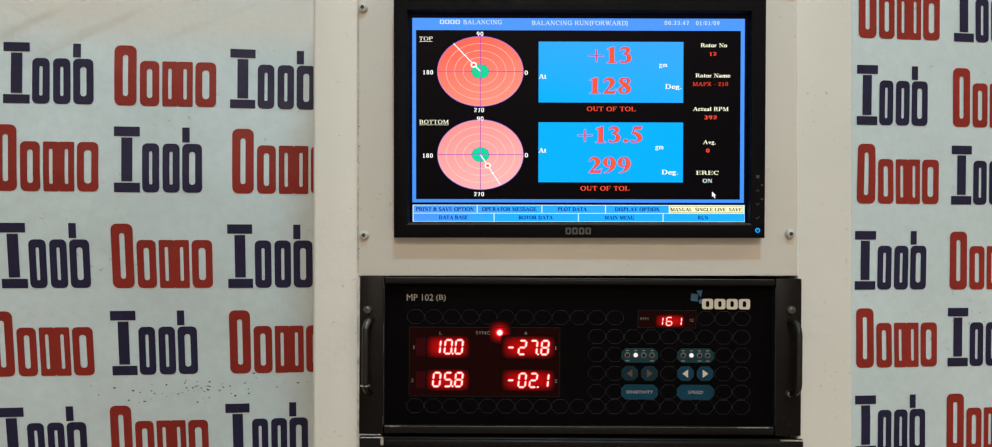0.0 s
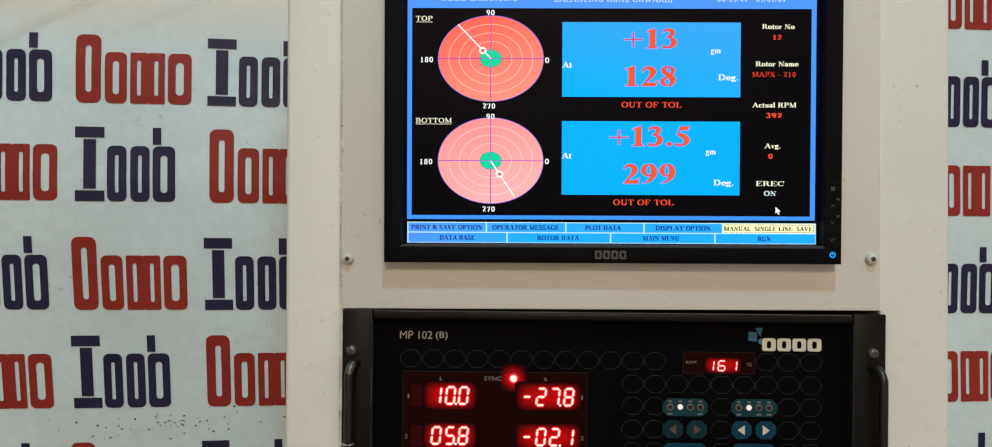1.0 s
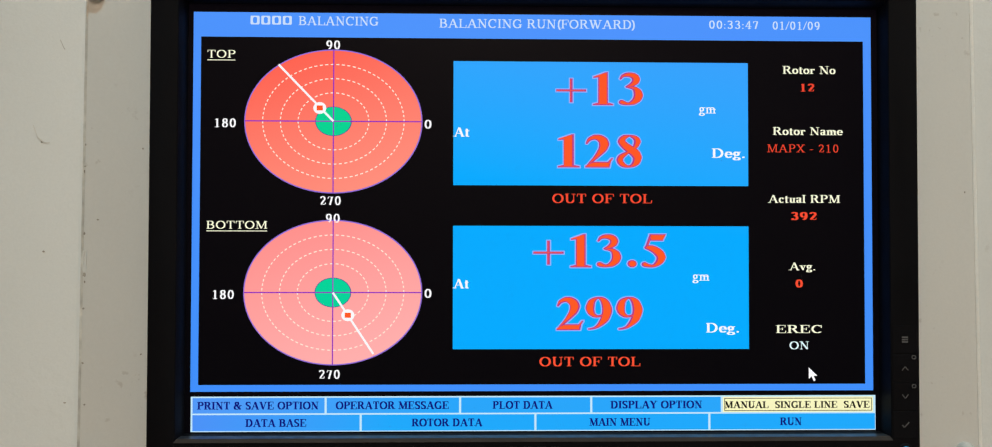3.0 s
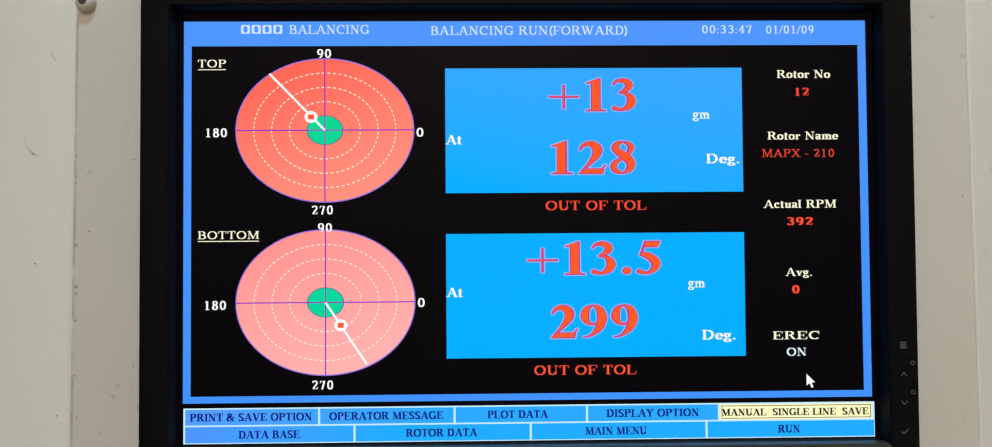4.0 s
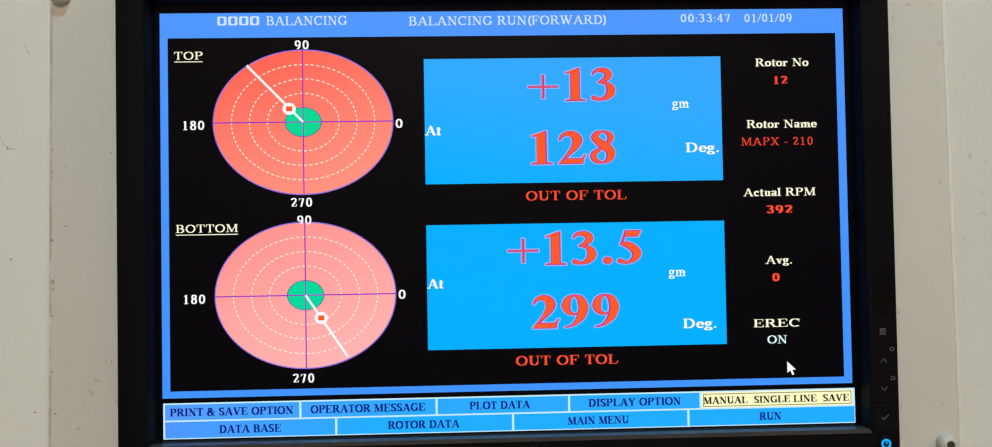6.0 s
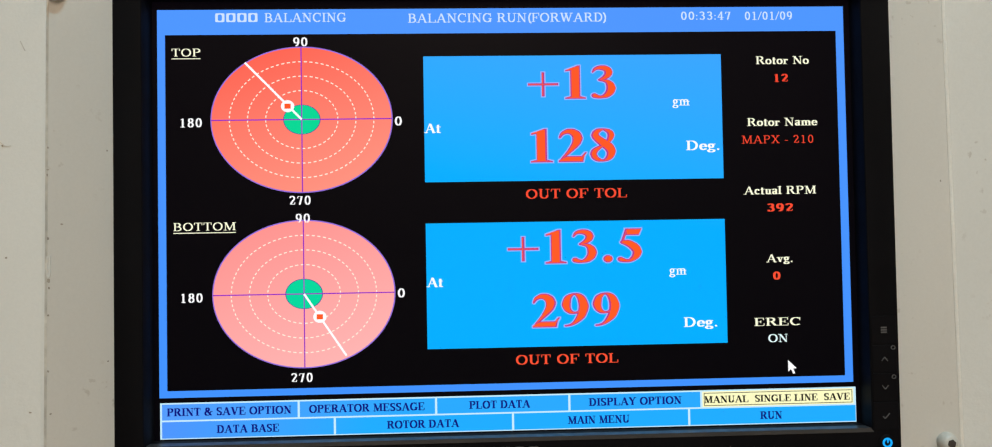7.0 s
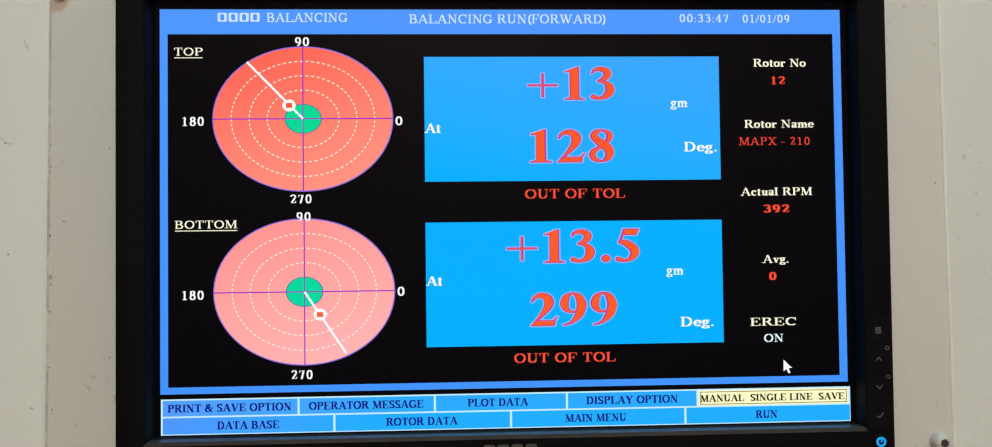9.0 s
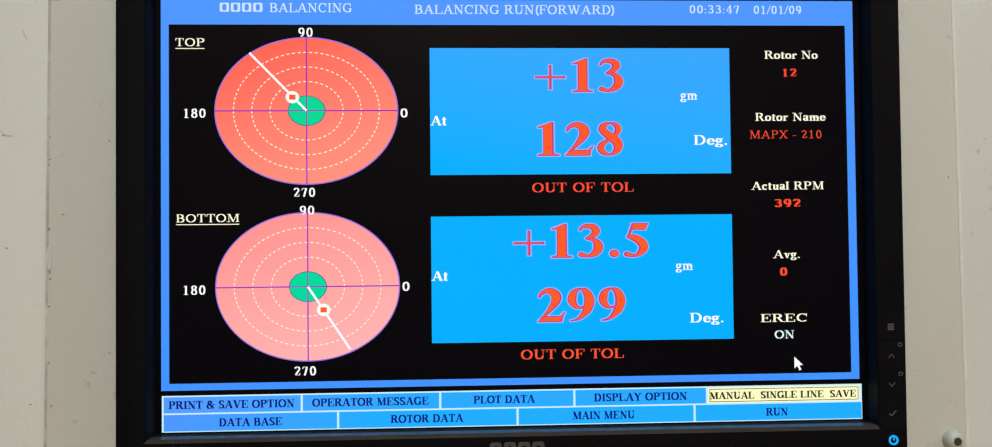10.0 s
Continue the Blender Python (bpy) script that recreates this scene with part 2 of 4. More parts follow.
S_BLUE = glowing("lcd_border_blue", srgb(62, 142, 250), srgb(77, 147, 252))
S_BLACK = glowing("lcd_black", (0.0006, 0.0004, 0.0013, 1), (0.0016, 0.0009, 0.0021, 1))
S_BOX = glowing("lcd_box_blue", srgb(0, 170, 254), srgb(64, 158, 252), z0=1.495, z1=1.618, slant=0.22)
S_RED = glowing("lcd_red", srgb(255, 92, 36), srgb(252, 84, 38))
S_RED_SMALL = glowing("lcd_red_small", srgb(250, 84, 52), srgb(236, 66, 46))
S_VIOLET = glowing("lcd_pale_rim", srgb(150, 176, 252))
S_MAGENTA = glowing("lcd_magenta_edge", srgb(182, 60, 134))
S_RIM = glowing("lcd_lavender_rim", srgb(142, 110, 214))
S_DISC_TOP = glowing("lcd_dial_coral", srgb(255, 146, 128), srgb(254, 94, 76), z0=1.455, z1=1.550, slant=-0.35)
S_DISC_LOW = glowing("lcd_dial_pink", srgb(255, 178, 176), srgb(255, 142, 138), z0=1.366, z1=1.461, slant=-0.35)
S_GREEN = glowing("lcd_green", srgb(0, 212, 160), srgb(0, 210, 138))
S_HUB_EDGE = glowing("lcd_hub_edge", srgb(60, 84, 150))
S_PURPLE = glowing("lcd_purple_line", srgb(140, 40, 190))
S_DASH = glowing("lcd_dash_cream", srgb(255, 232, 214))
S_WHITE = glowing("lcd_white", srgb(250, 250, 252))
S_PALE_BLUE = glowing("lcd_pale_text", srgb(222, 243, 246))
S_HEADING = glowing("lcd_heading_text", srgb(202, 222, 250))
S_YELLOW_TEXT = glowing("lcd_pale_yellow_text", srgb(250, 250, 219))
S_BUTTON = glowing("lcd_button_blue", srgb(84, 152, 247), srgb(40, 165, 250), -0.07, 0.06, axis="X")
S_BUTTON_LOW = glowing("lcd_button_row_blue", srgb(78, 144, 247), srgb(30, 168, 251), -0.07, 0.04, axis="X")
S_BUTTON_EDGE = glowing("lcd_button_edge", srgb(196, 232, 250))
S_YELLOW = glowing("lcd_yellow", srgb(247, 244, 192))
S_INK = glowing("lcd_navy_text", srgb(12, 22, 122))
S_INK_BLACK = glowing("lcd_black_text", srgb(24, 22, 12))
LED_DIM = glowing("led_unlit_glow", srgb(42, 2, 4))
POWER_GLOW = glowing("power_light_cyan", srgb(24, 168, 255))

# ---- mesh helpers ----
ORIGIN, STRETCH = {}, {}
# the cabinet's front stands a little turned and leaning against the plan's axes
FRONT = Matrix.Translation((0.1150, 0.956, 1.4541)) @ pose(0, 0, 0, 0, -0.175, -1.92)
MONITOR_FACE = Matrix.Translation((0.1145, 0.956, 1.4642)) @ pose(0, 0, 0, 1.14, -0.13, -2.0)   # middle of the lit picture
ON_PANEL = (-0.11640, 0.99382, -1.45117, 0.99782)    # plan x, z to the front's own axes


def thing(name, origin, label, category, group="", kind="", front=None, roll=0.0, base=FRONT):
    ob = new(name)
    ORIGIN[ob.name], STRETCH[ob.name] = Vector(origin), (1.0, 1.0)
    if front:
        a, b, c, d = front
        x, y, z = origin
        ob.matrix_world = base @ pose(a + b * x, y - 0.958, c + d * z, 0, roll, 0)
        STRETCH[ob.name] = (b, d)
    else:
        ob.location = origin
    return tagged(ob, label, category, group, kind)


def finish(bm, name, material, smooth=30):
    me = bpy.data.meshes.new(name)
    bm.normal_update()
    bm.to_mesh(me)
    bm.free()
    me.materials.append(material)
    if smooth:
        me.polygons.foreach_set("use_smooth", [True] * len(me.polygons))
        me.set_sharp_from_angle(angle=radians(smooth))
    return me


def part(name, bm, material, parent, label="", smooth=30):
    """One mesh, built in the plan's coordinates, under a thing or one of its parts."""
    o, (b, d) = ORIGIN[parent.name], STRETCH[parent.name]
    for v in bm.verts:
        v.co = Vector(((v.co.x - o.x) * b, v.co.y - o.y, (v.co.z - o.z) * d))
    ob = new(name, finish(bm, name, material, smooth))
    ob.parent = parent
    ORIGIN[ob.name], STRETCH[ob.name] = o, (b, d)
    return tagged(ob, label)


def solid(name, bm, material, label, category, kind="", group="", smooth=30):
    ob = new(name, finish(bm, name, material, smooth))
    ORIGIN[ob.name] = Vector((0, 0, 0))
    return tagged(ob, label, category, group, kind)


def box(x0, x1, y0, y1, z0, z1, bevel=0.0, segments=2, bm=None):
    bm = bm or bmesh.new()
    made = bmesh.ops.create_cube(bm, size=1, matrix=Matrix.Translation(((x0 + x1) / 2, (y0 + y1) / 2, (z0 + z1) / 2))
                                 @ Matrix.Diagonal((x1 - x0, y1 - y0, z1 - z0, 1)))
    if bevel:
        edges = {e for v in made["verts"] for e in v.link_edges}
        bmesh.ops.bevel(bm, geom=list(edges), offset=bevel, segments=segments, affect="EDGES", profile=0.5)
    return bm


def prism(points, y0, y1, bm=None):
    """A solid with outline points (x, z), from its front y0 to its back y1."""
    bm = bm or bmesh.new()
    front = [bm.verts.new((x, y0, z)) for x, z in points]
    back = [bm.verts.new((x, y1, z)) for x, z in points]
    n = len(points)
    bm.faces.new(front)
    bm.faces.new(back[::-1])
    for i in range(n):
        j = (i + 1) % n
        bm.faces.new((front[j], front[i], back[i], back[j]))
    bmesh.ops.recalc_face_normals(bm, faces=bm.faces)
    return bm


def ring(outer, inner, y0, y1, bm=None):
    bm = bm or bmesh.new()
    n = len(outer)
    rows = [[bm.verts.new((x, y, z)) for x, z in pts] for pts, y in ((outer, y1), (outer, y0), (inner, y0), (inner, y1))]
    for k in range(4):
        a, b = rows[k], rows[(k + 1) % 4]
        for i in range(n):
            j = (i + 1) % n
            bm.faces.new((a[i], a[j], b[j], b[i]))
    bmesh.ops.recalc_face_normals(bm, faces=bm.faces)
    return bm


def loft(loops, bm=None, cap=False):
    """Rectangular loops (x0, x1, z0, z1, y) skinned one to the next."""
    bm = bm or bmesh.new()
    rows = [[bm.verts.new(p) for p in ((a, y, c), (b, y, c), (b, y, d), (a, y, d))] for a, b, c, d, y in loops]
    for p, q in zip(rows, rows[1:]):
        for i in range(4):
            j = (i + 1) % 4
            bm.faces.new((p[i], p[j], q[j], q[i]))
    if cap:
        bm.faces.new(rows[-1])
    bmesh.ops.recalc_face_normals(bm, faces=bm.faces)
    return bm


def chamfered(x0, x1, z0, z1, c):
    return [(x0 + c, z0), (x1 - c, z0), (x1, z0 + c), (x1, z1 - c), (x1 - c, z1), (x0 + c, z1), (x0, z1 - c), (x0, z0 + c)]


def rounded(x0, x1, z0, z1, r, n=4):
    pts = []
    for cx, cz, a in ((x1 - r, z0 + r, -90), (x1 - r, z1 - r, 0), (x0 + r, z1 - r, 90), (x0 + r, z0 + r, 180)):
        for i in range(n + 1):
            t = radians(a + 90 * i / n)
            pts.append((cx + r * math.cos(t), cz + r * math.sin(t)))
    return pts


def ellipse(cx, cz, rx, rz, n=48):
    return [(cx + rx * math.cos(2 * math.pi * i / n), cz + rz * math.sin(2 * math.pi * i / n)) for i in range(n)]


def turned(cx, cz, profile, n=24, bm=None):
    """A body turned round the axis through (cx, cz) towards the viewer; profile of (radius, y)."""
    bm = bm or bmesh.new()
    rows = [[bm.verts.new((cx + r * math.cos(2 * math.pi * i / n), y, cz + r * math.sin(2 * math.pi * i / n))) for i in range(n)]
            for r, y in profile]
    for a, b in zip(rows, rows[1:]):
        for i in range(n):
            j = (i + 1) % n
            bm.faces.new((a[i], a[j], b[j], b[i]))
    bm.faces.new(rows[0])
    bm.faces.new(rows[-1])
    bmesh.ops.recalc_face_normals(bm, faces=bm.faces)
    return bm


def tube(points, r, n=12, bm=None):
    bm = bm or bmesh.new()
    P = [Vector(p) for p in points]
    rows = []
    side = Vector((1, 0, 0))
    for i, p in enumerate(P):
        d = (P[min(i + 1, len(P) - 1)] - P[max(i - 1, 0)]).normalized()
        u = (side - d * side.dot(d)).normalized()
        v = d.cross(u)
        rows.append([bm.verts.new(p + r * (u * math.cos(2 * math.pi * k / n) + v * math.sin(2 * math.pi * k / n))) for k in range(n)])
    for a, b in zip(rows, rows[1:]):
        for i in range(n):
            j = (i + 1) % n
            bm.faces.new((a[i], a[j], b[j], b[i]))
    bm.faces.new(rows[0])
    bm.faces.new(rows[-1])
    bmesh.ops.recalc_face_normals(bm, faces=bm.faces)
    return bm


def plain_text(text, x0, x1, z, y, height=None):
    """The built-in font, set from x0 to x1 on the baseline z, as a thin flat mesh."""
    cu = bpy.data.curves.new("text", "FONT")
    cu.body = text
    cu.offset = 0.0
    cu.resolution_u = 3
    ob = new("text", cu)
    bpy.context.view_layer.update()
    me = ob.evaluated_get(bpy.context.evaluated_depsgraph_get()).to_mesh()
    bm = bmesh.new()
    bm.from_mesh(me)
    ob.to_mesh_clear()
    bpy.data.objects.remove(ob)
    bpy.data.curves.remove(cu)
    lo, hi = min(v.co.x for v in bm.verts), max(v.co.x for v in bm.verts)
    s = (x1 - x0) / (hi - lo)
    sz = s if height is None else height / 0.73
    for v in bm.verts:
        v.co = Vector((x0 + (v.co.x - lo) * s, y, z + v.co.y * sz))
    return bm


# A bold serif hand: strokes of a flat nib on a cap height of 1.
# I x a b: stem with feet; l: nib line; n: thin line; a: arc cx cy rx ry from to; f: foot; d: dot.
SERIF = {
    "A": (0.98, "n .14 0 .47 .98;l .50 .95 .80 0;n .24 .34 .66 .34;f .12 0;f .82 0"),
    "B": (0.88, "I .22 0 1;n .2 .98 .44 .98;a .42 .75 .24 .23 -90 90;n .2 .52 .46 .52;a .45 .27 .28 .25 -90 90;n .2 .02 .46 .02"),
    "C": (0.92, "a .50 .50 .36 .48 50 310;n .80 .66 .80 .98"),
    "D": (0.95, "I .22 0 1;n .2 .98 .42 .98;a .42 .50 .37 .48 -90 90;n .2 .02 .42 .02"),
    "E": (0.86, "I .22 0 1;n .2 .98 .74 .98;n .74 .98 .74 .76;n .2 .51 .54 .51;n .54 .38 .54 .64;n .2 .02 .76 .02;n .76 .02 .78 .26"),
    "F": (0.80, "I .22 0 1;n .2 .98 .74 .98;n .74 .98 .74 .74;n .2 .50 .54 .50;n .54 .37 .54 .63"),
    "G": (0.98, "a .50 .50 .36 .48 50 330;n .80 .66 .80 .98;l .78 .06 .78 .42;f .78 .42"),
    "I": (0.46, "I .23 0 1"),
    "L": (0.84, "I .22 0 1;n .2 .02 .74 .02;n .74 .02 .76 .28"),
    "M": (1.18, "n .20 0 .20 .98;l .24 .95 .56 .08;n .56 .02 .92 .98;I .96 0 1;f .18 0;f .20 1"),
    "N": (0.98, "n .20 0 .20 .98;l .22 .95 .76 .05;n .78 0 .78 .98;f .20 0;f .18 1;f .78 1"),
    "O": (0.98, "a .49 .50 .37 .48 0 360"),
    "P": (0.82, "I .22 0 1;n .2 .98 .44 .98;a .43 .74 .26 .24 -90 90;n .2 .50 .44 .50"),
    "R": (0.94, "I .22 0 1;n .2 .98 .44 .98;a .43 .75 .25 .23 -90 90;n .2 .52 .46 .52;l .50 .50 .76 .03;f .82 0"),
    "S": (0.72, "a .36 .75 .22 .23 40 230;l .22 .60 .50 .40;a .36 .25 .22 .23 -140 50;n .60 .74 .60 .98;n .13 .02 .13 .28"),
    "T": (0.84, "I .42 0 1;n .10 .98 .74 .98;n .10 .98 .09 .74;n .75 .98 .75 .74"),
    "U": (0.96, "l .23 .30 .23 1;a .48 .30 .25 .28 180 360;n .76 .30 .76 1;f .22 1;f .76 1"),
    "V": (0.96, "l .20 .98 .48 .06;n .50 .02 .80 .98;f .18 1;f .80 1"),
    "W": (1.30, "l .18 .98 .40 .06;n .42 .02 .62 .90;l .58 .98 .84 .06;n .86 .02 1.12 .98;f .18 1;f .60 1;f 1.12 1"),
    "X": (0.96, "l .20 .98 .74 .03;n .18 .02 .74 .98;f .18 0;f .76 0;f .20 1;f .76 1"),
    "Y": (0.94, "l .18 .98 .46 .48;n .76 .98 .50 .50;l .47 .02 .47 .48;f .47 0;f .18 1;f .78 1"),
    "&": (1.02, "a .40 .77 .17 .21 0 360;a .36 .27 .24 .26 70 300;l .32 .62 .80 .03;n .60 .10 .84 .52;f .84 .54"),
    "(": (0.40, "a .46 .42 .26 .60 110 250"),
    ")": (0.40, "a -.06 .42 .26 .60 -70 70"),
    "0": (0.66, "a .33 .50 .21 .48 0 360"),
    "1": (0.66, "l .33 0 .33 .96;n .17 .86 .32 .96;n .15 .02 .51 .02"),
    "2": (0.66, "a .32 .72 .20 .26 -20 160;l .46 .58 .20 .14;n .14 .06 .46 .06;l .22 .06 .46 .06;n .54 .06 .58 .24"),
    "3": (0.66, "a .31 .76 .18 .22 -60 150;n .26 .54 .38 .54;a .31 .28 .22 .26 -120 80;d .16 .12"),
    "4": (0.68, "l .44 0 .44 .98;n .42 .96 .10 .30;n .08 .28 .62 .28;f .44 0"),
    "5": (0.66, "n .24 .94 .54 .94;l .30 .94 .52 .94;n .22 .94 .17 .56;a .31 .31 .23 .29 -130 105;d .16 .10"),
    "7": (0.66, "l .20 .93 .50 .93;n .14 .92 .10 .74;l .50 .90 .30 .02"),
    "8": (0.66, "a .33 .76 .17 .22 0 360;a .33 .27 .20 .26 0 360"),
    "9": (0.66, "a .32 .67 .20 .31 0 360;a .24 .60 .29 .58 -75 5"),
    "+": (0.82, "m .10 .42 .66 .42;m .38 .12 .38 .72"),
    "-": (0.44, "n .08 .34 .36 .34"),
    ".": (0.32, "d .16 .06"),
    ":": (0.32, "d .16 .06;d .16 .52"),
    "/": (0.40, "n .02 0 .38 1"),
    " ": (0.40, ""),
    "a": (0.60, "a .28 .50 .17 .15 10 160;l .42 .08 .42 .52;a .26 .19 .14 .17 0 360;n .44 .03 .54 .05"),
    "c": (0.56, "a .30 .33 .19 .31 50 310;d .42 .52"),
    "e": (0.58, "a .30 .33 .20 .31 0 320;n .12 .36 .48 .36"),
    "g": (0.60, "a .27 .44 .15 .20 0 360;a .28 -.10 .21 .13 0 360;n .18 .22 .14 .10;n .14 .06 .44 .02;n .38 .60 .56 .62"),
    "l": (0.34, "I .17 0 1"),
    "m": (1.00, "I .18 0 .62;a .33 .44 .17 .19 10 130;I .50 0 .46;a .65 .44 .17 .19 10 130;I .82 0 .46"),
    "o": (0.62, "a .31 .33 .21 .31 0 360"),
    "r": (0.50, "I .18 0 .62;a .32 .44 .14 .17 50 140;d .42 .54"),
    "t": (0.44, "l .20 .10 .20 .82;n .06 .62 .40 .62;a .28 .14 .10 .13 180 300"),
    "u": (0.66, "l .18 .16 .18 .62;a .31 .17 .14 .15 180 330;I .48 0 .62;n .08 .62 .2 .62"),
    "v": (0.62, "l .16 .60 .32 .06;n .32 .02 .50 .60;f .14 .62;f .50 .62"),
}


# Large figures: v: swelling stroke of x y radius; p: filled outline.
FIGURES = {
    "1": (0.72, "p .25 .02 .48 .02 .48 1 .41 .99 .25 .90;p .13 .83 .13 .86 .44 1 .30 .85;p .12 0 .61 0 .61 .03 .48 .07 .25 .07 .12 .03"),
    "2": (0.72, "v .06 .73 .02 .12 .85 .045 .26 .92 .075 .40 .86 .105 .46 .72 .115 .42 .55 .095 .27 .31 .05 .10 .09 .025;p .03 0 .58 0 .61 .17 .19 .17 .03 .04;p .54 .05 .60 .16 .66 .28 .63 .28 .55 .17"),
    "3": (0.72, "v .07 .80 .02 .14 .90 .045 .28 .93 .07 .41 .88 .09 .45 .77 .095 .38 .65 .07 .22 .56 .025;v .22 .56 .025 .40 .52 .055 .49 .40 .10 .50 .26 .11 .42 .12 .085 .29 .05 .045 .20 .05 .05 .10 .09 .07"),
    "5": (0.72, "v .10 .09 .07 .20 .05 .05 .32 .05 .045 .45 .16 .085 .50 .32 .11 .41 .48 .11 .26 .58 .09 .15 .60 .05;p .22 .81 .54 .81 .61 1 .22 1;v .24 .94 .03 .14 .58 .03"),
    "8": (0.72, "v .33 .97 .025 .20 .92 .065 .14 .80 .085 .20 .69 .095 .33 .56 .115 .46 .42 .115 .50 .27 .10 .45 .12 .075 .32 .03 .03 .17 .08 .065 .10 .21 .075 .14 .34 .07 .27 .45 .045 .42 .58 .05 .49 .72 .07 .50 .82 .075 .45 .91 .06 .33 .97 .025"),
    "9": (0.72, "v .42 .46 .04 .30 .41 .03 .18 .45 .06 .11 .57 .09 .10 .70 .10 .15 .87 .075 .29 .97 .025 .42 .89 .08 .49 .72 .11 .50 .55 .115 .44 .33 .10 .30 .13 .05 .17 .05 .025 .07 .03 .02"),
    "+": (0.80, "p .03 .41 .75 .41 .75 .47 .03 .47;p .36 .08 .42 .08 .42 .80 .36 .80"),
    ".": (0.36, "v .16 .11 .11 .161 .11 .11"),
}


def serif_text(text, x0, x1, z, y, cap, bold=0.075, thin=0.026, hand=SERIF, grow=0.0):
    """Letters of the serif hand from x0 to x1 on the baseline z, as one flat mesh that faces the viewer."""
    shapes = []
    strokes, pen = [], 0.0
    for ch in text:
        width, spec = hand[ch]
        if hand is SERIF and ch.isdigit():              # figures share one advance
            pen, width = pen + 0.04, 0.70
        for item in filter(None, spec.split(";")):
            kind, *v = item.split()
            v = [float(c) for c in v]
            if kind == "I":
                strokes.append([(pen + v[0], v[1]), (pen + v[0], v[2]), bold, 0.0])
                for h in v[1:]:
                    e = thin if h < 0.01 else -thin
                    strokes.append([(pen + v[0] - bold - 0.06, h + e), (pen + v[0] + bold + 0.06, h + e), thin, thin])
            elif kind == "f":
                e = thin if v[1] < 0.3 else -thin
                strokes.append([(pen + v[0] - 0.13, v[1] + e), (pen + v[0] + 0.13, v[1] + e), thin, thin])
            elif kind == "m":
                strokes.append([(pen + v[0], v[1]), (pen + v[2], v[3]), bold * 0.55, bold * 0.55])
            elif kind == "p":
                pts = list(zip(v[::2], v[1::2]))
                if grow < 0:                                # drawn in towards the middle
                    (ax, bx), (az, bz) = [(min(c), max(c)) for c in zip(*pts)]
                    kx, kz = max(0.3, 1 + 2 * grow / (bx - ax)), max(0.3, 1 + 2 * grow / (bz - az))
                    pts = [((ax + bx) / 2 + (a - (ax + bx) / 2) * kx, (az + bz) / 2 + (b - (az + bz) / 2) * kz) for a, b in pts]
                reach = max(grow, 0.0)
                shapes.append([(pen + a + i, b + j) for a, b in pts for i in (-reach, reach) for j in (-reach, reach)])
            elif kind == "v":
                knots = list(zip(v[::3], v[1::3], v[2::3]))
                ext = [knots[0]] + knots + [knots[-1]]
                fine = []
                for k in range(len(knots) - 1):
                    p = [Vector(q) for q in ext[k:k + 4]]
                    for u in (0.0, 0.34, 0.67):
                        fine.append(0.5 * (2 * p[1] + (p[2] - p[0]) * u + (2 * p[0] - 5 * p[1] + 4 * p[2] - p[3]) * u * u + (3 * p[1] - p[0] - 3 * p[2] + p[3]) * u ** 3))
                fine.append(Vector(knots[-1]))
                disc = [(math.cos(a), math.sin(a)) for a in (math.pi * i / 5 for i in range(10))]
                for p, q in zip(fine, fine[1:]):
                    shapes.append([(pen + c.x + (c.z + grow) * i, c.y + (c.z + grow) * j) for c in (p, q) for i, j in disc])
            elif kind in "ln":
                strokes.append([(pen + v[0], v[1]), (pen + v[2], v[3]), bold if kind == "l" else thin, thin])
            elif kind == "d":
                strokes.append([(pen + v[0], v[1]), (pen + v[0] + 0.001, v[1]), bold * 0.9, bold * 0.9])
            elif kind == "a":
                n = max(5, int(abs(v[5] - v[4]) / 18))
                arc = [radians(v[4] + (v[5] - v[4]) * i / n) for i in range(n + 1)]
                pts = [(pen + v[0] + v[2] * math.cos(a), v[1] + v[3] * math.sin(a)) for a in arc]
                strokes += [[p, q, bold * 0.95, thin] for p, q in zip(pts, pts[1:])]
        pen += width
    shapes += [[(c[0] + i * w, c[1] + j * h) for c in (p, q) for i in (-1, 1) for j in (-1, 1)] for p, q, w, h in strokes]
    lo, hi = min(p[0] for s in shapes for p in s), max(p[0] for s in shapes for p in s)
    s = (x1 - x0) / (hi - lo)
    bm = bmesh.new()
    for corner in shapes:
        bm.faces.new([bm.verts.new((x0 + (a - lo) * s, y, z + b * cap)) for a, b in hull(corner)])
    return bm


def hull(points):
    """Convex outline of a few points."""
    pts = sorted(set((round(a, 6), round(b, 6)) for a, b in points))

    def chain(seq):
        out = []
        for p in seq:
            while len(out) > 1 and (out[-1][0] - out[-2][0]) * (p[1] - out[-2][1]) - (out[-1][1] - out[-2][1]) * (p[0] - out[-2][0]) <= 0:
                out.pop()
            out.append(p)
        return out
    low, high = chain(pts), chain(pts[::-1])
    return low[:-1] + high[:-1]


def line(x0, z0, x1, z1, w, y, bm=None):
    """A flat bar of width w from one point to another."""
    bm = bm or bmesh.new()
    d = Vector((x1 - x0, z1 - z0)).normalized() * (w / 2)
    bm.faces.new([bm.verts.new((x, y, z)) for x, z in
                  ((x0 + d.y, z0 - d.x), (x1 + d.y, z1 - d.x), (x1 - d.y, z1 + d.x), (x0 - d.y, z0 + d.x))])
    return bm


def flat(points, y, bm=None):
    bm = bm or bmesh.new()
    bm.faces.new([bm.verts.new((x, y, z)) for x, z in points])
    return bm


def rect(x0, x1, z0, z1):
    return [(x0, z0), (x1, z0), (x1, z1), (x0, z1)]

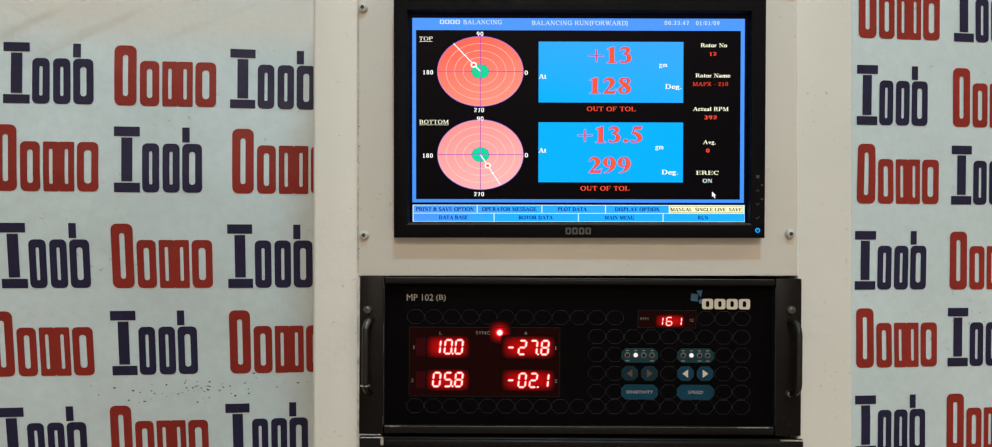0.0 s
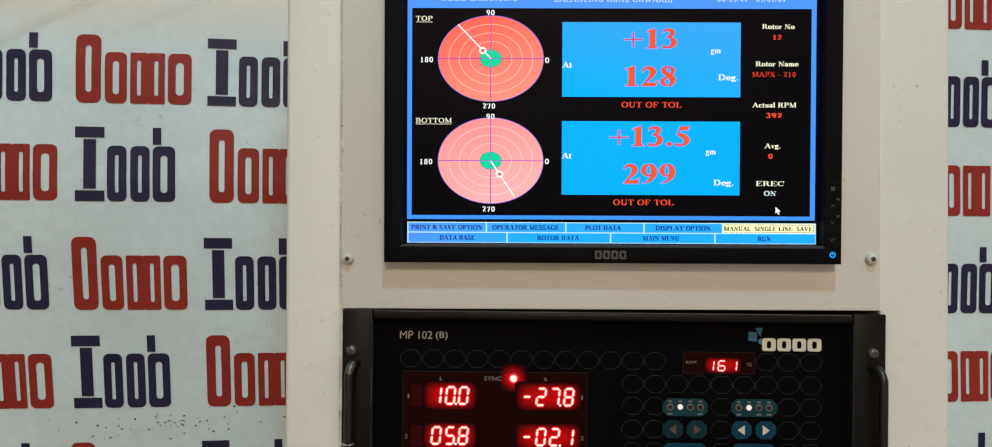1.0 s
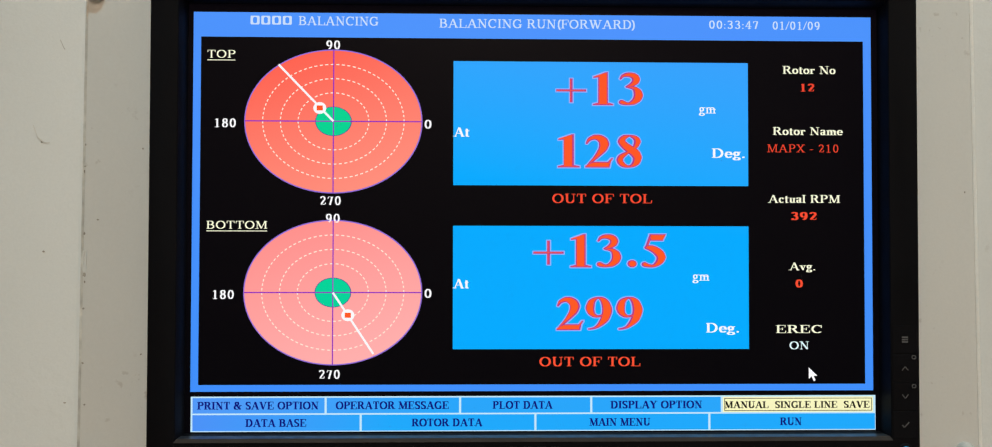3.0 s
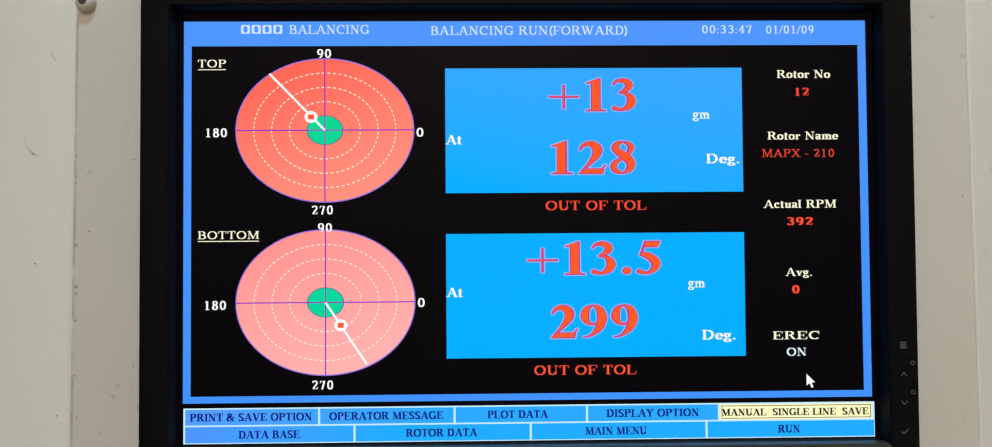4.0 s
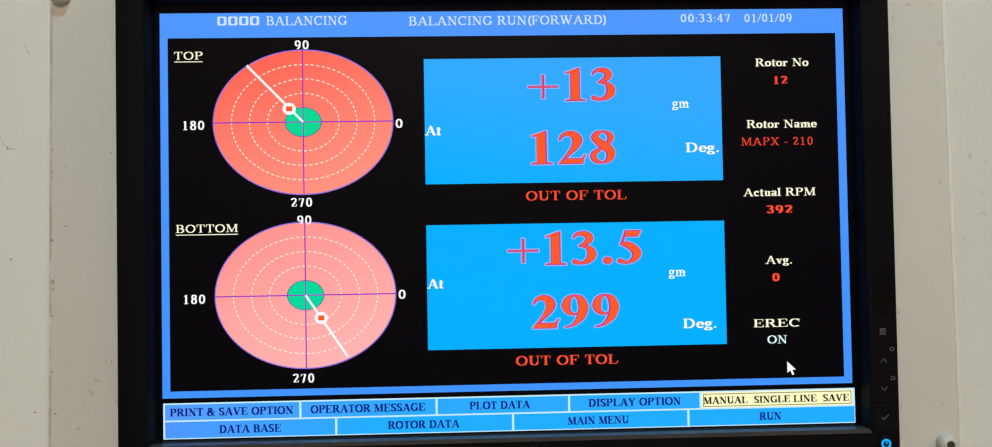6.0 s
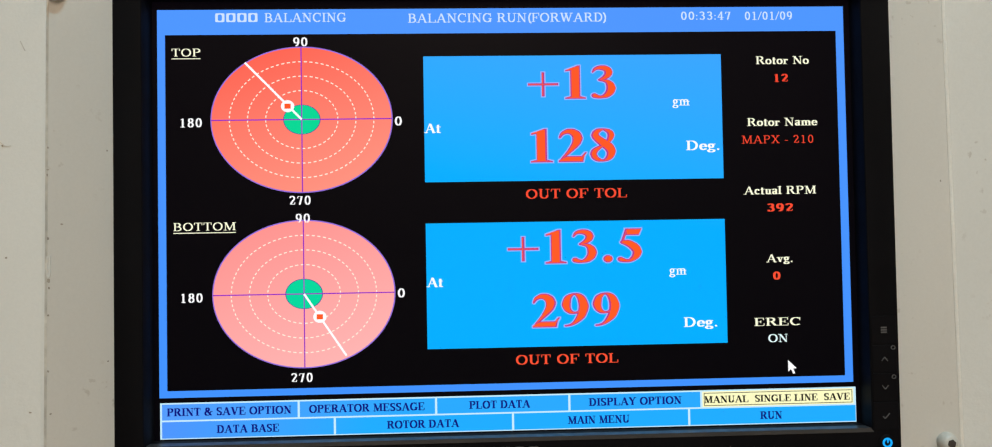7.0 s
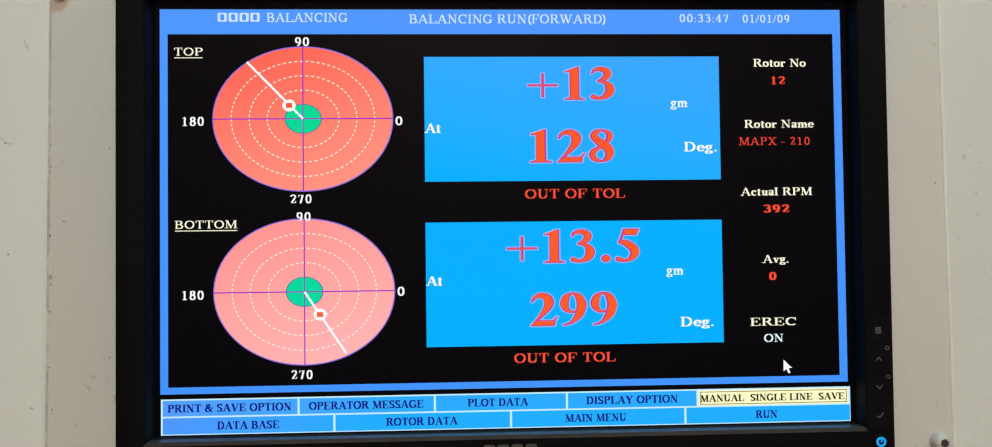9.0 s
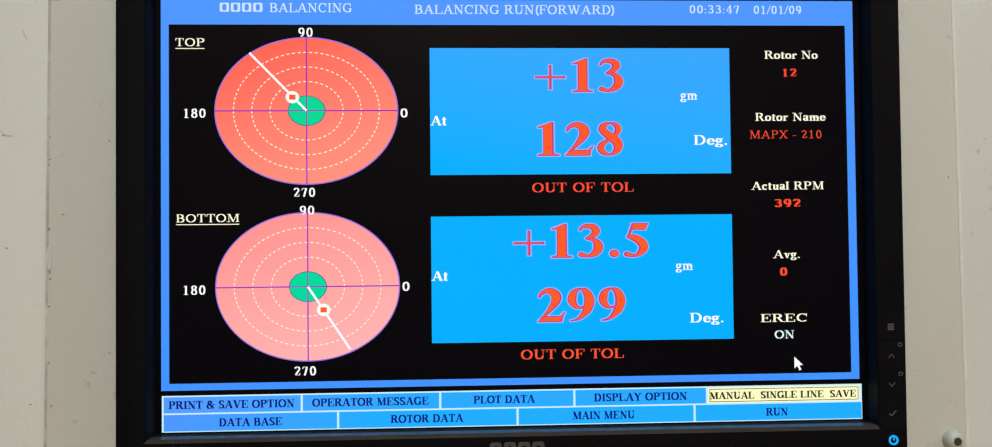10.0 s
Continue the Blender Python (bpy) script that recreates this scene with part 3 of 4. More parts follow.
# ---- the room ----
WALL_Y, WALL_SLOPE = 1.58, 0.09     # the back wall stands a little askew behind the cabinet
WALL_X = -0.0072
TURN_WALL = Matrix.Translation((WALL_X, WALL_Y, 0)) @ Matrix.Rotation(math.atan(WALL_SLOPE), 4, "Z")


def wall_box(s0, s1, d0, d1, z0, z1):
    """A slab along the askew wall: s along it, d behind (+) or before (-) its face."""
    bm = box(s0, s1, d0, d1, z0, z1)
    bmesh.ops.transform(bm, matrix=TURN_WALL, verts=bm.verts)
    return bm


solid("wall_north", wall_box(-3.2, 3.62, 0.0, 0.15, 0.0, 4.5), PLASTER, "off-white plastered workshop wall behind the cabinet", "wall", "structure")
solid("wall_south", box(-3.4, 3.8, -6.35, -6.2, 0, 4.5), PLASTER, "plain off-white plastered workshop wall", "wall", "structure")
solid("wall_west", box(-3.35, -3.2, -6.2, 1.6, 0, 4.5), PLASTER, "plain off-white plastered workshop wall", "wall", "structure")
solid("wall_east", box(3.6, 3.75, -6.2, 2.0, 0, 4.5), PLASTER, "plain off-white plastered workshop wall", "wall", "structure")
# unseen floor; its brown tint is there to warm light bounced upwards
solid("floor", box(-3.6, 4.0, -6.5, 2.2, -0.1, 0.0), CONCRETE, "unseen workshop floor, tinted brown to warm the bounced light", "floor", "structure")
solid("ceiling", box(-3.6, 4.0, -6.5, 2.2, 4.5, 4.6), PLASTER, "plain white workshop ceiling", "ceiling", "structure")
# trays are out of view, one added over each lamp
for name, eye, sx, sy, watts, colour in LAMPS:
    x, y = eye[0], eye[1]
    lamp = thing("unseen_lamp_tray", (x, y, 4.44), "unseen white lamp tray added on the ceiling", "ceiling light", "ceiling lights")
    a, b = sx / 2 + 0.02, sy / 2 + 0.02
    part("tray", box(x - a, x + a, y - b, y + b, 4.44, 4.5, 0.005), LAMP_FRAME, lamp)

# ---- printed banners on the wall ----


def oblong(x0, x1, z0, z1, r, n=3, m=8):
    """A round-cornered upright outline, its long sides cut into m lengths so that it can follow a fold."""
    pts = rounded(x0, x1, z0, z1, r, n)
    k = n + 1
    right = [(x1, z0 + r + (z1 - z0 - 2 * r) * i / m) for i in range(1, m)]
    left = [(x0, z1 - r - (z1 - z0 - 2 * r) * i / m) for i in range(1, m)]
    return pts[:k] + right + pts[k:3 * k] + left + pts[3 * k:]


def slot_block(x0, x1, z0, z1, stroke, cap, r, bm=None):
    """A plain printed oblong with one upright slot."""
    bm = bm or bmesh.new()
    rows = [[bm.verts.new((x, 0, z)) for x, z in pts] for pts in
            (oblong(x0, x1, z0, z1, r), oblong(x0 + stroke, x1 - stroke, z0 + cap, z1 - cap, (x1 - x0 - 2 * stroke) * 0.45))]
    n = len(rows[0])
    for i in range(n):
        j = (i + 1) % n
        bm.faces.new((rows[0][i], rows[0][j], rows[1][j], rows[1][i]))
    return bm


def strip(x0, x1, z0, z1, bm, m=6):
    """A plain printed bar, cut across into m lengths."""
    rows = [[bm.verts.new((x, 0, z0 + (z1 - z0) * i / m)) for x in (x0, x1)] for i in range(m + 1)]
    for a, b in zip(rows, rows[1:]):
        bm.faces.new((a[0], a[1], b[1], b[0]))
    return bm


def emblem_block(kind, x0, x1, z0, h):
    """One plain block of the emblem row: three bars, slot, double slot, or slot with a bar over it."""
    bm = bmesh.new()
    low = z0 + h * 0.75
    if kind == "beam":
        w, c = x1 - x0, h * 0.145
        strip(x0, x1, z0 + h - c, z0 + h, bm, 2)
        strip(x0 + w * 0.285, x1 - w * 0.285, z0 + c + 0.0022, z0 + h - c - 0.0022, bm)
        strip(x0, x1, z0, z0 + c, bm, 2)
    elif kind == "tall":
        slot_block(x0, x1, z0, z0 + h, 0.0128, 0.0150, 0.009, bm)
    elif kind == "double":
        mid = (x0 + x1) / 2
        for a, b in ((x0, mid), (mid, x1)):
            slot_block(a, b, z0, low, 0.0090, 0.0112, 0.0022, bm)
    else:
        slot_block(x0, x1, z0, low, 0.0106, 0.0125, 0.0075, bm)
        if kind == "raised":
            strip(x0, x0 + 0.0115, low + 0.0022, z0 + h, bm, 3)
    return bm


# one emblem row word: kind, from and to of each plain block, in metres
NAVY_WORD = [("beam", 0.000, 0.039), ("slot", 0.0425, 0.0685), ("slot", 0.0735, 0.0995), ("raised", 0.1035, 0.1340)]
RED_WORD = [("tall", 0.000, 0.0335), ("slot", 0.0385, 0.0680), ("double", 0.0725, 0.1190), ("slot", 0.1230, 0.1550)]


def sheet(s0, s1, z0, z1, seed):
    """A hanging vinyl sheet with shallow folds."""
    bm = bmesh.new()
    nx, nz = 90, 130
    grid = []
    for j in range(nz + 1):
        row = []
        for i in range(nx + 1):
            s, z = s0 + (s1 - s0) * i / nx, z0 + (z1 - z0) * j / nz
            row.append(bm.verts.new((s, sag(s, z, seed), z)))
        grid.append(row)
    for j in range(nz):
        for i in range(nx):
            bm.faces.new((grid[j][i], grid[j][i + 1], grid[j + 1][i + 1], grid[j + 1][i]))
    return bm


def hang(z, seed):
    """How far a sheet hangs before the wall: the older one falls back towards the wall in its lower part."""
    if seed > 5:
        return -0.094
    return -0.104 + 0.082 * min(max((1.42 - z) / 0.5, 0.0), 1.0) ** 1.2


def sag(s, z, seed):
    fold = noise.noise(Vector((s * 2.2 + z * 1.6, z * 0.9 - s * 0.8, seed)))
    fine = noise.noise(Vector((s * 6 + z * 5, z * 3 - s * 2, seed + 5)))
    crease = max(0.0, 1 - 9 * abs(noise.noise(Vector((s * 1.3 + z * 2.4, z * 1.1 - s * 1.7, seed + 11)))))
    return hang(z, seed) + 0.006 * fold + 0.0022 * fine - 0.0016 * crease


def banner(s0, s1, z0, z1, seed, words, vinyl, label):
    ob = thing("banner", (WALL_X, WALL_Y, 0), label, "banner", "printed wall banners")
    ORIGIN[ob.name] = Vector((0, 0, 0))
    ob.rotation_euler = (0, 0, math.atan(WALL_SLOPE))
    part("vinyl_sheet", sheet(s0, s1, z0, z1, seed), vinyl, ob, "greyish white creased vinyl sheet", smooth=180)
    for s, base, h, red in words:
        for block, a, b in (RED_WORD if red else NAVY_WORD):
            if s + a < s0 + 0.005 or s + b > s1 - 0.005:
                continue
            bm = emblem_block(block, s + a, s + b, base, h)
            for v in bm.verts:
                v.co.y = sag(v.co.x, v.co.z, seed) - 0.0010
            part("printed_block", bm, RED_INK if red else NAVY_INK, ob, "brick-red printed emblem block" if red else "dark navy printed emblem block", smooth=0)
    return ob


# rows of words: foot and height of each row; the rows were set by hand and are not quite even
LEFT_ROWS = [(1.5280, 0.0945), (1.3920, 0.1030), (1.2395, 0.1030), (1.0965, 0.1060), (0.9380, 0.1070), (0.7900, 0.1060)]
RIGHT_ROWS = [(1.6735, 0.1050), (1.5205, 0.1055), (1.3815, 0.1055), (1.2290, 0.1040), (1.0910, 0.1050), (0.9380, 0.1040), (0.7950, 0.1040)]
left_words, right_words = [], []
for k, (base, h) in enumerate(LEFT_ROWS):
    odd = k % 2
    for c, s in enumerate((-0.918, -0.742 if odd else -0.729, -0.563, -0.3815 if odd else -0.3855)):
        left_words.append((s * (0.994, 0.995, 1.008, 1.020, 1.034, 1.045)[k], base - 0.0006 * c, h, (c + odd) % 2 == 0))
for k, (base, h) in enumerate(RIGHT_ROWS):
    for c, s in enumerate((0.6895 if k % 2 == 0 else 0.6875, 0.8725 - 0.0018 * k, 1.0560 - 0.0020 * k)):
        right_words.append((s, base - 0.0006 * c, h, (c + k) % 2 == 0))
banner(-1.05, -0.10, 0.55, 1.95, 3.1, left_words, VINYL_STAINED, "creased off-white vinyl banner with rows of red and navy emblem blocks")
banner(0.50, 1.35, 0.55, 1.95, 8.7, right_words, VINYL, "off-white vinyl banner with rows of red and navy emblem blocks")

specks = bmesh.new()
rng = random.Random(5)
for i in range(70):
    s = -0.43 + rng.gauss(0, 0.082)
    z = 1.070 + (s + 0.43) * 0.06 + rng.gauss(0, 0.012)
    r = rng.uniform(0.0006, 0.0022)
    pts = [(s + r * rng.uniform(0.6, 1.5) * math.cos(a), z + r * rng.uniform(0.4, 0.9) * math.sin(a)) for a in (0.2, 1.3, 2.4, 3.5, 4.6, 5.6)]
    flat(pts, sag(s, z, 3.1) - 0.0007, specks)
bmesh.ops.transform(specks, matrix=TURN_WALL, verts=specks.verts)
solid("dirt_specks", specks, SPECK, "scattered dark dirt specks on the white banner", "dirt", "stuff", smooth=0)

# ---- the instrument cabinet ----
FACE = 0.965
cab = thing("instrument_cabinet", (0.122, FACE, 0.0), "cream powder-coated steel instrument cabinet, standing on the floor", "cabinet", front=ON_PANEL)
XL, XR, SL, SR = -0.1735, 0.4175, -0.1230, 0.3560


def post(x0, x1, name, round_edge=0.007, back=0.0025):
    return part(name, box(x0, x1, FACE + back, FACE + 0.06, 0.06, 2.02, round_edge, 4), CREAM_ROUGH, cab, "cream post with lightly pitted paint")


post(XL, SL - 0.0002, "post", 0.0040)
post(SR + 0.0004, XR, "post", 0.0022, 0.0006)
part("seam", box(SL - 0.003, SL + 0.003, FACE + 0.0030, FACE + 0.03, 0.06, 2.0), GAP, cab)
part("seam", box(SR - 0.0004, SR + 0.0018, FACE - 0.0002, FACE + 0.03, 1.2858, 2.0, 0.0005, 3), FILLER, cab, "bead of pale filler in the joint")
part("front_plate", box(SL, SR, FACE, FACE + 0.003, 1.2858, 2.02, 0.0008, 2), CREAM, cab, "flat cream front plate")
part("front_plate", box(SL, SR, FACE, FACE + 0.003, 0.06, 0.9305, 0.0008, 2), CREAM, cab, "flat cream front plate")
part("side_panel", box(XL + 0.002, XL + 0.004, FACE + 0.05, 1.40, 0.06, 2.02), CREAM, cab)
part("side_panel", box(XR - 0.004, XR - 0.002, FACE + 0.05, 1.40, 0.06, 2.02), CREAM, cab)
part("back_panel", box(XL + 0.004, XR - 0.004, 1.398, 1.40, 0.06, 2.02), CREAM, cab)
part("top_panel", box(XL, XR, FACE + 0.002, 1.40, 2.02, 2.045, 0.004), CREAM, cab)
part("plinth", box(XL + 0.005, XR - 0.005, FACE + 0.01, 1.39, -0.001, 0.06, 0.004), RACK, cab, "black plinth")


def button_bolt(x, z, y=FACE, r=0.0053, material=CREAM_BOLT, label="cream-painted button-head socket bolt"):
    ob = thing("button_bolt", (x, y, z), label, "bolt", "bolts on the front plate", front=ON_PANEL)
    prof = [(r, y), (r, y - 0.0008), (r * 0.97, y - 0.0024), (r * 0.86, y - 0.0042), (r * 0.66, y - 0.0053), (r * 0.42, y - 0.0057)]
    part("head", turned(x, z, prof), material, ob)
    hexa = [(x + r * 0.44 * math.cos(radians(a)), z + r * 0.44 * math.sin(radians(a))) for a in range(15, 375, 60)]
    part("socket", prism(hexa, y - 0.0059, y - 0.0040), SOCKET, ob, "dark hexagon socket")
    return ob


for x, z in ((-0.1185, 1.5765), (-0.1170, 1.3300), (0.3480, 1.3316), (0.3495, 1.5955)):
    button_bolt(x, z)

# paint chips along the seams: place, half width, half height
def paint_chip(x, z, w, h, seed):
    rng = random.Random(seed)
    pts = [(x + w * rng.uniform(0.6, 1.1) * math.cos(a), z + h * rng.uniform(0.6, 1.1) * math.sin(a)) for a in (0.1, 0.8, 1.5, 2.2, 2.9, 3.6, 4.3, 5.0, 5.7)]
    part("paint_chip", prism(pts, FACE - 0.0002 if x > SL else FACE + 0.0022, FACE + 0.0030), CHIP, cab, "small dark paint chip")


for n, (x, z, w, h) in enumerate(((0.0006, 1.4480, 0.0007, 0.0013), (0.0010, 1.4262, 0.0014, 0.0018), (0.0012, 1.4225, 0.0006, 0.0010), (0.0009, 1.4085, 0.0009, 0.0009),
                                  (0.0010, 1.3800, 0.0009, 0.0009), (0.0024, 1.3583, 0.0008, 0.0008), (0.0075, 1.4552, 0.0011, 0.0006), (0.0003, 1.4950, 0.0007, 0.0009),
                                  (0.0004, 1.4835, 0.0013, 0.0006), (-0.0010, 1.4810, 0.0007, 0.0012), (-0.0217, 1.4384, 0.0010, 0.0008), (-0.0240, 1.4965, 0.0008, 0.0006),
                                  (0.0008, 1.3150, 0.0009, 0.0012), (0.0010, 1.3105, 0.0007, 0.0012), (0.0008, 1.3060, 0.0008, 0.0009), (-0.0090, 1.3590, 0.0010, 0.0008),
                                  (0.0305, 1.4930, 0.0007, 0.0007), (0.0312, 1.3845, 0.0007, 0.0006), (0.4740, 1.4710, 0.0006, 0.0008))):
    paint_chip(SL + x, z, w * 0.72, h * 0.72, n)
# one long chip in the joint, with a raised pale rim
rim = ring(oblong(SL + 0.0001, SL + 0.0020, 1.4278, 1.4392, 0.0008, 3, 4), oblong(SL + 0.0006, SL + 0.0013, 1.4290, 1.4380, 0.0003, 3, 4), FACE - 0.0004, FACE + 0.0010)
part("paint_chip_rim", rim, CREAM, cab, "raised rim of a long paint chip")
# fine scratches in the post's paint
for pts in (((-0.0152, 1.5515), (-0.0135, 1.5478), (-0.0126, 1.5462)), ((-0.0285, 1.5055), (-0.0260, 1.4990), (-0.0222, 1.4962), (-0.0195, 1.4964))):
    bm = bmesh.new()
    for (ax, az), (bx, bz) in zip(pts, pts[1:]):
        line(SL + ax, az, SL + bx, bz, 0.0004, FACE + 0.0022, bm)
    part("scratch", bm, GAP, cab, "fine scratch in the paint", smooth=0)

# ---- the balancing instrument in the rack ----
RX0, RX1, RZ0, RZ1 = -0.1222, 0.3594, 1.1125, 1.2842
IX0, IX1 = -0.0958, 0.3308
EAR = FACE - 0.0035
RF = FACE + 0.006          # face of the recessed front
rack = thing("balancing_instrument", ((RX0 + RX1) / 2, FACE, RZ0), "black rack-mounted balancing instrument with red number displays and teal keys", "instrument", front=ON_PANEL, roll=0.35)
for x0, x1 in ((RX0, IX0), (IX1, RX1)):
    part("rack_ear", box(x0, x1, EAR, FACE + 0.004, RZ0 + 0.0008, RZ1, 0.0012), RACK, rack, "black enamelled mounting ear")
case = box(IX0 + 0.001, IX1 - 0.001, RF + 0.004, FACE + 0.30, RZ0 + 0.002, RZ1 - 0.002)
part("case", case, RACK, rack)
part("top_rail", box(IX0 + 0.0005, IX1 - 0.0005, EAR - 0.001, RF + 0.004, RZ1 - 0.0085, RZ1 - 0.0012, 0.0022, 3), RACK, rack, "rounded black top rail")
part("bottom_rail", box(IX0 + 0.0005, IX1 - 0.0005, EAR, RF + 0.004, RZ0 + 0.0012, RZ0 + 0.0098, 0.0016, 3), RACK, rack, "black bottom rail")
part("rail_edge", box(IX0 + 0.001, IX1 - 0.002, EAR - 0.0006, EAR + 0.0006, RZ0 + 0.0094, RZ0 + 0.0102, 0.0002, 1), STEEL, rack, "worn light edge of the bottom rail")
part("rail_edge", box(IX0 + 0.001, IX1 - 0.002, EAR - 0.0012, EAR + 0.0004, RZ1 - 0.0016, RZ1 - 0.0008, 0.0002, 1), STEEL, rack, "light edge line of the top rail")
part("side_edge", box(IX0 - 0.0004, IX0 + 0.0006, EAR - 0.0004, RF, RZ0 + 0.012, RZ1 - 0.010, 0.0002, 1), CELL, rack)
for z0, z1 in ((1.2010, 1.2330), (1.2710, 1.2815), (1.1230, 1.1330)):
    part("worn_edge", box(IX0 - 0.0007, IX0 - 0.0001, EAR - 0.0007, EAR + 0.0006, z0, z1, 0.0002, 1), STEEL, rack, "enamel worn grey along the ear's edge")
for x0, x1, h in ((IX0 + 0.0020, IX0 + 0.0190, 0.0007), (IX0 + 0.0090, IX0 + 0.0150, 0.0012), (0.0420, 0.0800, 0.0006), (0.1510, 0.2360, 0.0006), (0.2900, 0.3240, 0.0008)):
    part("worn_edge", box(x0, x1, EAR - 0.0010, EAR + 0.0004, RZ0 + 0.0102 - h, RZ0 + 0.0104, 0.0002, 1), BRIGHT_STEEL if h > 0.0006 else STEEL, rack, "bare metal on the worn rail edge")
part("side_edge", box(IX1 - 0.0006, IX1 + 0.0004, EAR - 0.0004, RF, RZ0 + 0.012, RZ1 - 0.010, 0.0002, 1), CELL, rack)
face = part("front_panel", box(IX0 + 0.0006, IX1 - 0.0006, RF, RF + 0.004, RZ0 + 0.0095, RZ1 - 0.0085), RACK_FACE, rack, "black membrane front panel")

chips = box(-0.1215, -0.0985, EAR - 0.0005, EAR + 0.001, RZ0 - 0.0003, RZ0 + 0.0009, 0.0002, 1)
part("worn_edge", chips, WORN, rack, "bare metal showing on the worn edge")


def cell(x, z, w=0.0191, h=0.0156, c=0.0054, t=0.00040):
    part("key_outline", ring(chamfered(x - w / 2, x + w / 2, z - h / 2, z + h / 2, c),
                             chamfered(x - w / 2 + t, x + w / 2 - t, z - h / 2 + t, z + h / 2 - t, c * 0.93), RF - 0.0003, RF), CELL, face, smooth=0)


PITCH = 0.01993
COLS = [-0.0622 + PITCH * i for i in range(19)]
ROWS_Z = [1.2398, 1.2192, 1.1995, 1.1790, 1.1590, 1.1425]
for r, z in enumerate(ROWS_Z):
    for c, x in enumerate(COLS):
        if r == 0 and 0.180 < x + 0.006 and x - 0.006 < 0.247:
            continue
        if 0 < r < 5 and c < 10:
            continue
        if r in (2, 3, 4) and c in (12, 13, 15, 16):
            continue
        cell(x, z)


def key(x0, x1, z0, z1, material, label):
    return part("key", prism(chamfered(x0, x1, z0, z1, 0.0045), RF - 0.0006, RF), material, rack, label, smooth=0)


def pair(c):
    return (0.1642, 0.2044) if c == 12 else (0.2256, 0.2662)


YK = RF - 0.0008
for c, lit, word, legend_top, legend_low in ((12, 1, "SENSITIVITY", 4, (0, 3)), (15, 1, "SPEED", 4, (0, 2, 3))):
    x0, x1 = pair(c)
    bar_ = key(x0, x1, 1.1910, 1.2065, TEAL_GREY, "grey-teal legend strip with four small lamps")
    for i in range(4):
        lx = x0 + 0.0065 + 0.0090 * i
        part("lamp_ring", ring(ellipse(lx, 1.1992, 0.0029, 0.0029, 20), ellipse(lx, 1.1992, 0.0023, 0.0023, 20), YK - 0.0004, RF), PRINT_DIM, bar_, smooth=0)
        part("indicator_lamp", turned(lx, 1.1992, [(0.0023, RF), (0.0022, YK - 0.0006), (0.0013, YK - 0.0012)], 16),
             LED_CORE if i == lit else LED_OFF, bar_, "lit reddish-white lamp" if i == lit else "unlit dark red lamp")
        part("print_bar", flat(rect(lx - 0.0016, lx + 0.0016, 1.2036, 1.2048), YK), PRINT_DIM, bar_, smooth=0)
        if i in legend_low:
            part("print_bar", flat(rect(lx - 0.0022, lx + 0.0022, 1.1924, 1.1936), YK), PRINT_DIM, bar_, smooth=0)
    dim = c == 12
    for i, way in ((0, -1), (1, 1)):
        kx = x0 + 0.0092 + 0.0216 * i
        k = key(kx - 0.0090, kx + 0.0090, 1.1712, 1.1870, TEAL_DIM if dim else TEAL, "faded teal arrow key" if dim else "teal arrow key")
        part("arrow", flat([(kx + 0.0035 * way, 1.1791), (kx - 0.0028 * way, 1.1836), (kx - 0.0028 * way, 1.1746)][::way], YK),
             RUST_PRINT if dim else MARK_CREAM, k, smooth=0)
    k = key(x0, x1, 1.1506, 1.1668, TEAL, "teal key with its name printed on it")
    half = 0.0146 if c == 12 else 0.0082
    part("text", plain_text(word, (x0 + x1) / 2 - half, (x0 + x1) / 2 + half, 1.1572, YK, 0.0034), PRINT, k, smooth=0)

part("text", plain_text("MP 102", -0.0720, -0.0430, 1.2574, RF - 0.0003, 0.0074), PRINT, face, smooth=0)
part("text", plain_text("(B)", -0.0398, -0.0292, 1.2584, RF - 0.0003, 0.0060), PRINT, face, smooth=0)

# emblem of the maker: plain cream blocks with a blue square, wedge and dot
emblem_x = (0.2520, 0.2655, 0.2790, 0.2925, 0.3062)
for a, b in zip(emblem_x, emblem_x[1:]):
    bm = slot_block(a + 0.0005, b - 0.0007, 1.2498, 1.2612, 0.0042, 0.0024, 0.0024)
    for v in bm.verts:
        v.co.y += RF - 0.0006
    part("emblem_bar", bm, MARK_CREAM, face, "cream emblem bars", smooth=0)
part("emblem_square", flat([(0.2400, 1.2590), (0.2478, 1.2582), (0.2482, 1.2662), (0.2404, 1.2668)], RF - 0.0004), MARK_BLUE, face, "blue emblem square", smooth=0)
part("emblem_wedge", flat([(0.2510, 1.2625), (0.2530, 1.2706), (0.2462, 1.2700)], RF - 0.0004), MARK_BLUE, face, "blue emblem wedge", smooth=0)
part("emblem_dot", flat(ellipse(0.2515, 1.2583, 0.0026, 0.0026, 16), RF - 0.0004), MARK_BLUE, face, "blue emblem dot", smooth=0)

# number displays
SEGMENTS = {"0": "abcdef", "1": "bc", "2": "abged", "5": "acdfg", "6": "acdefg", "7": "abc", "8": "abcdefg", "-": "g"}


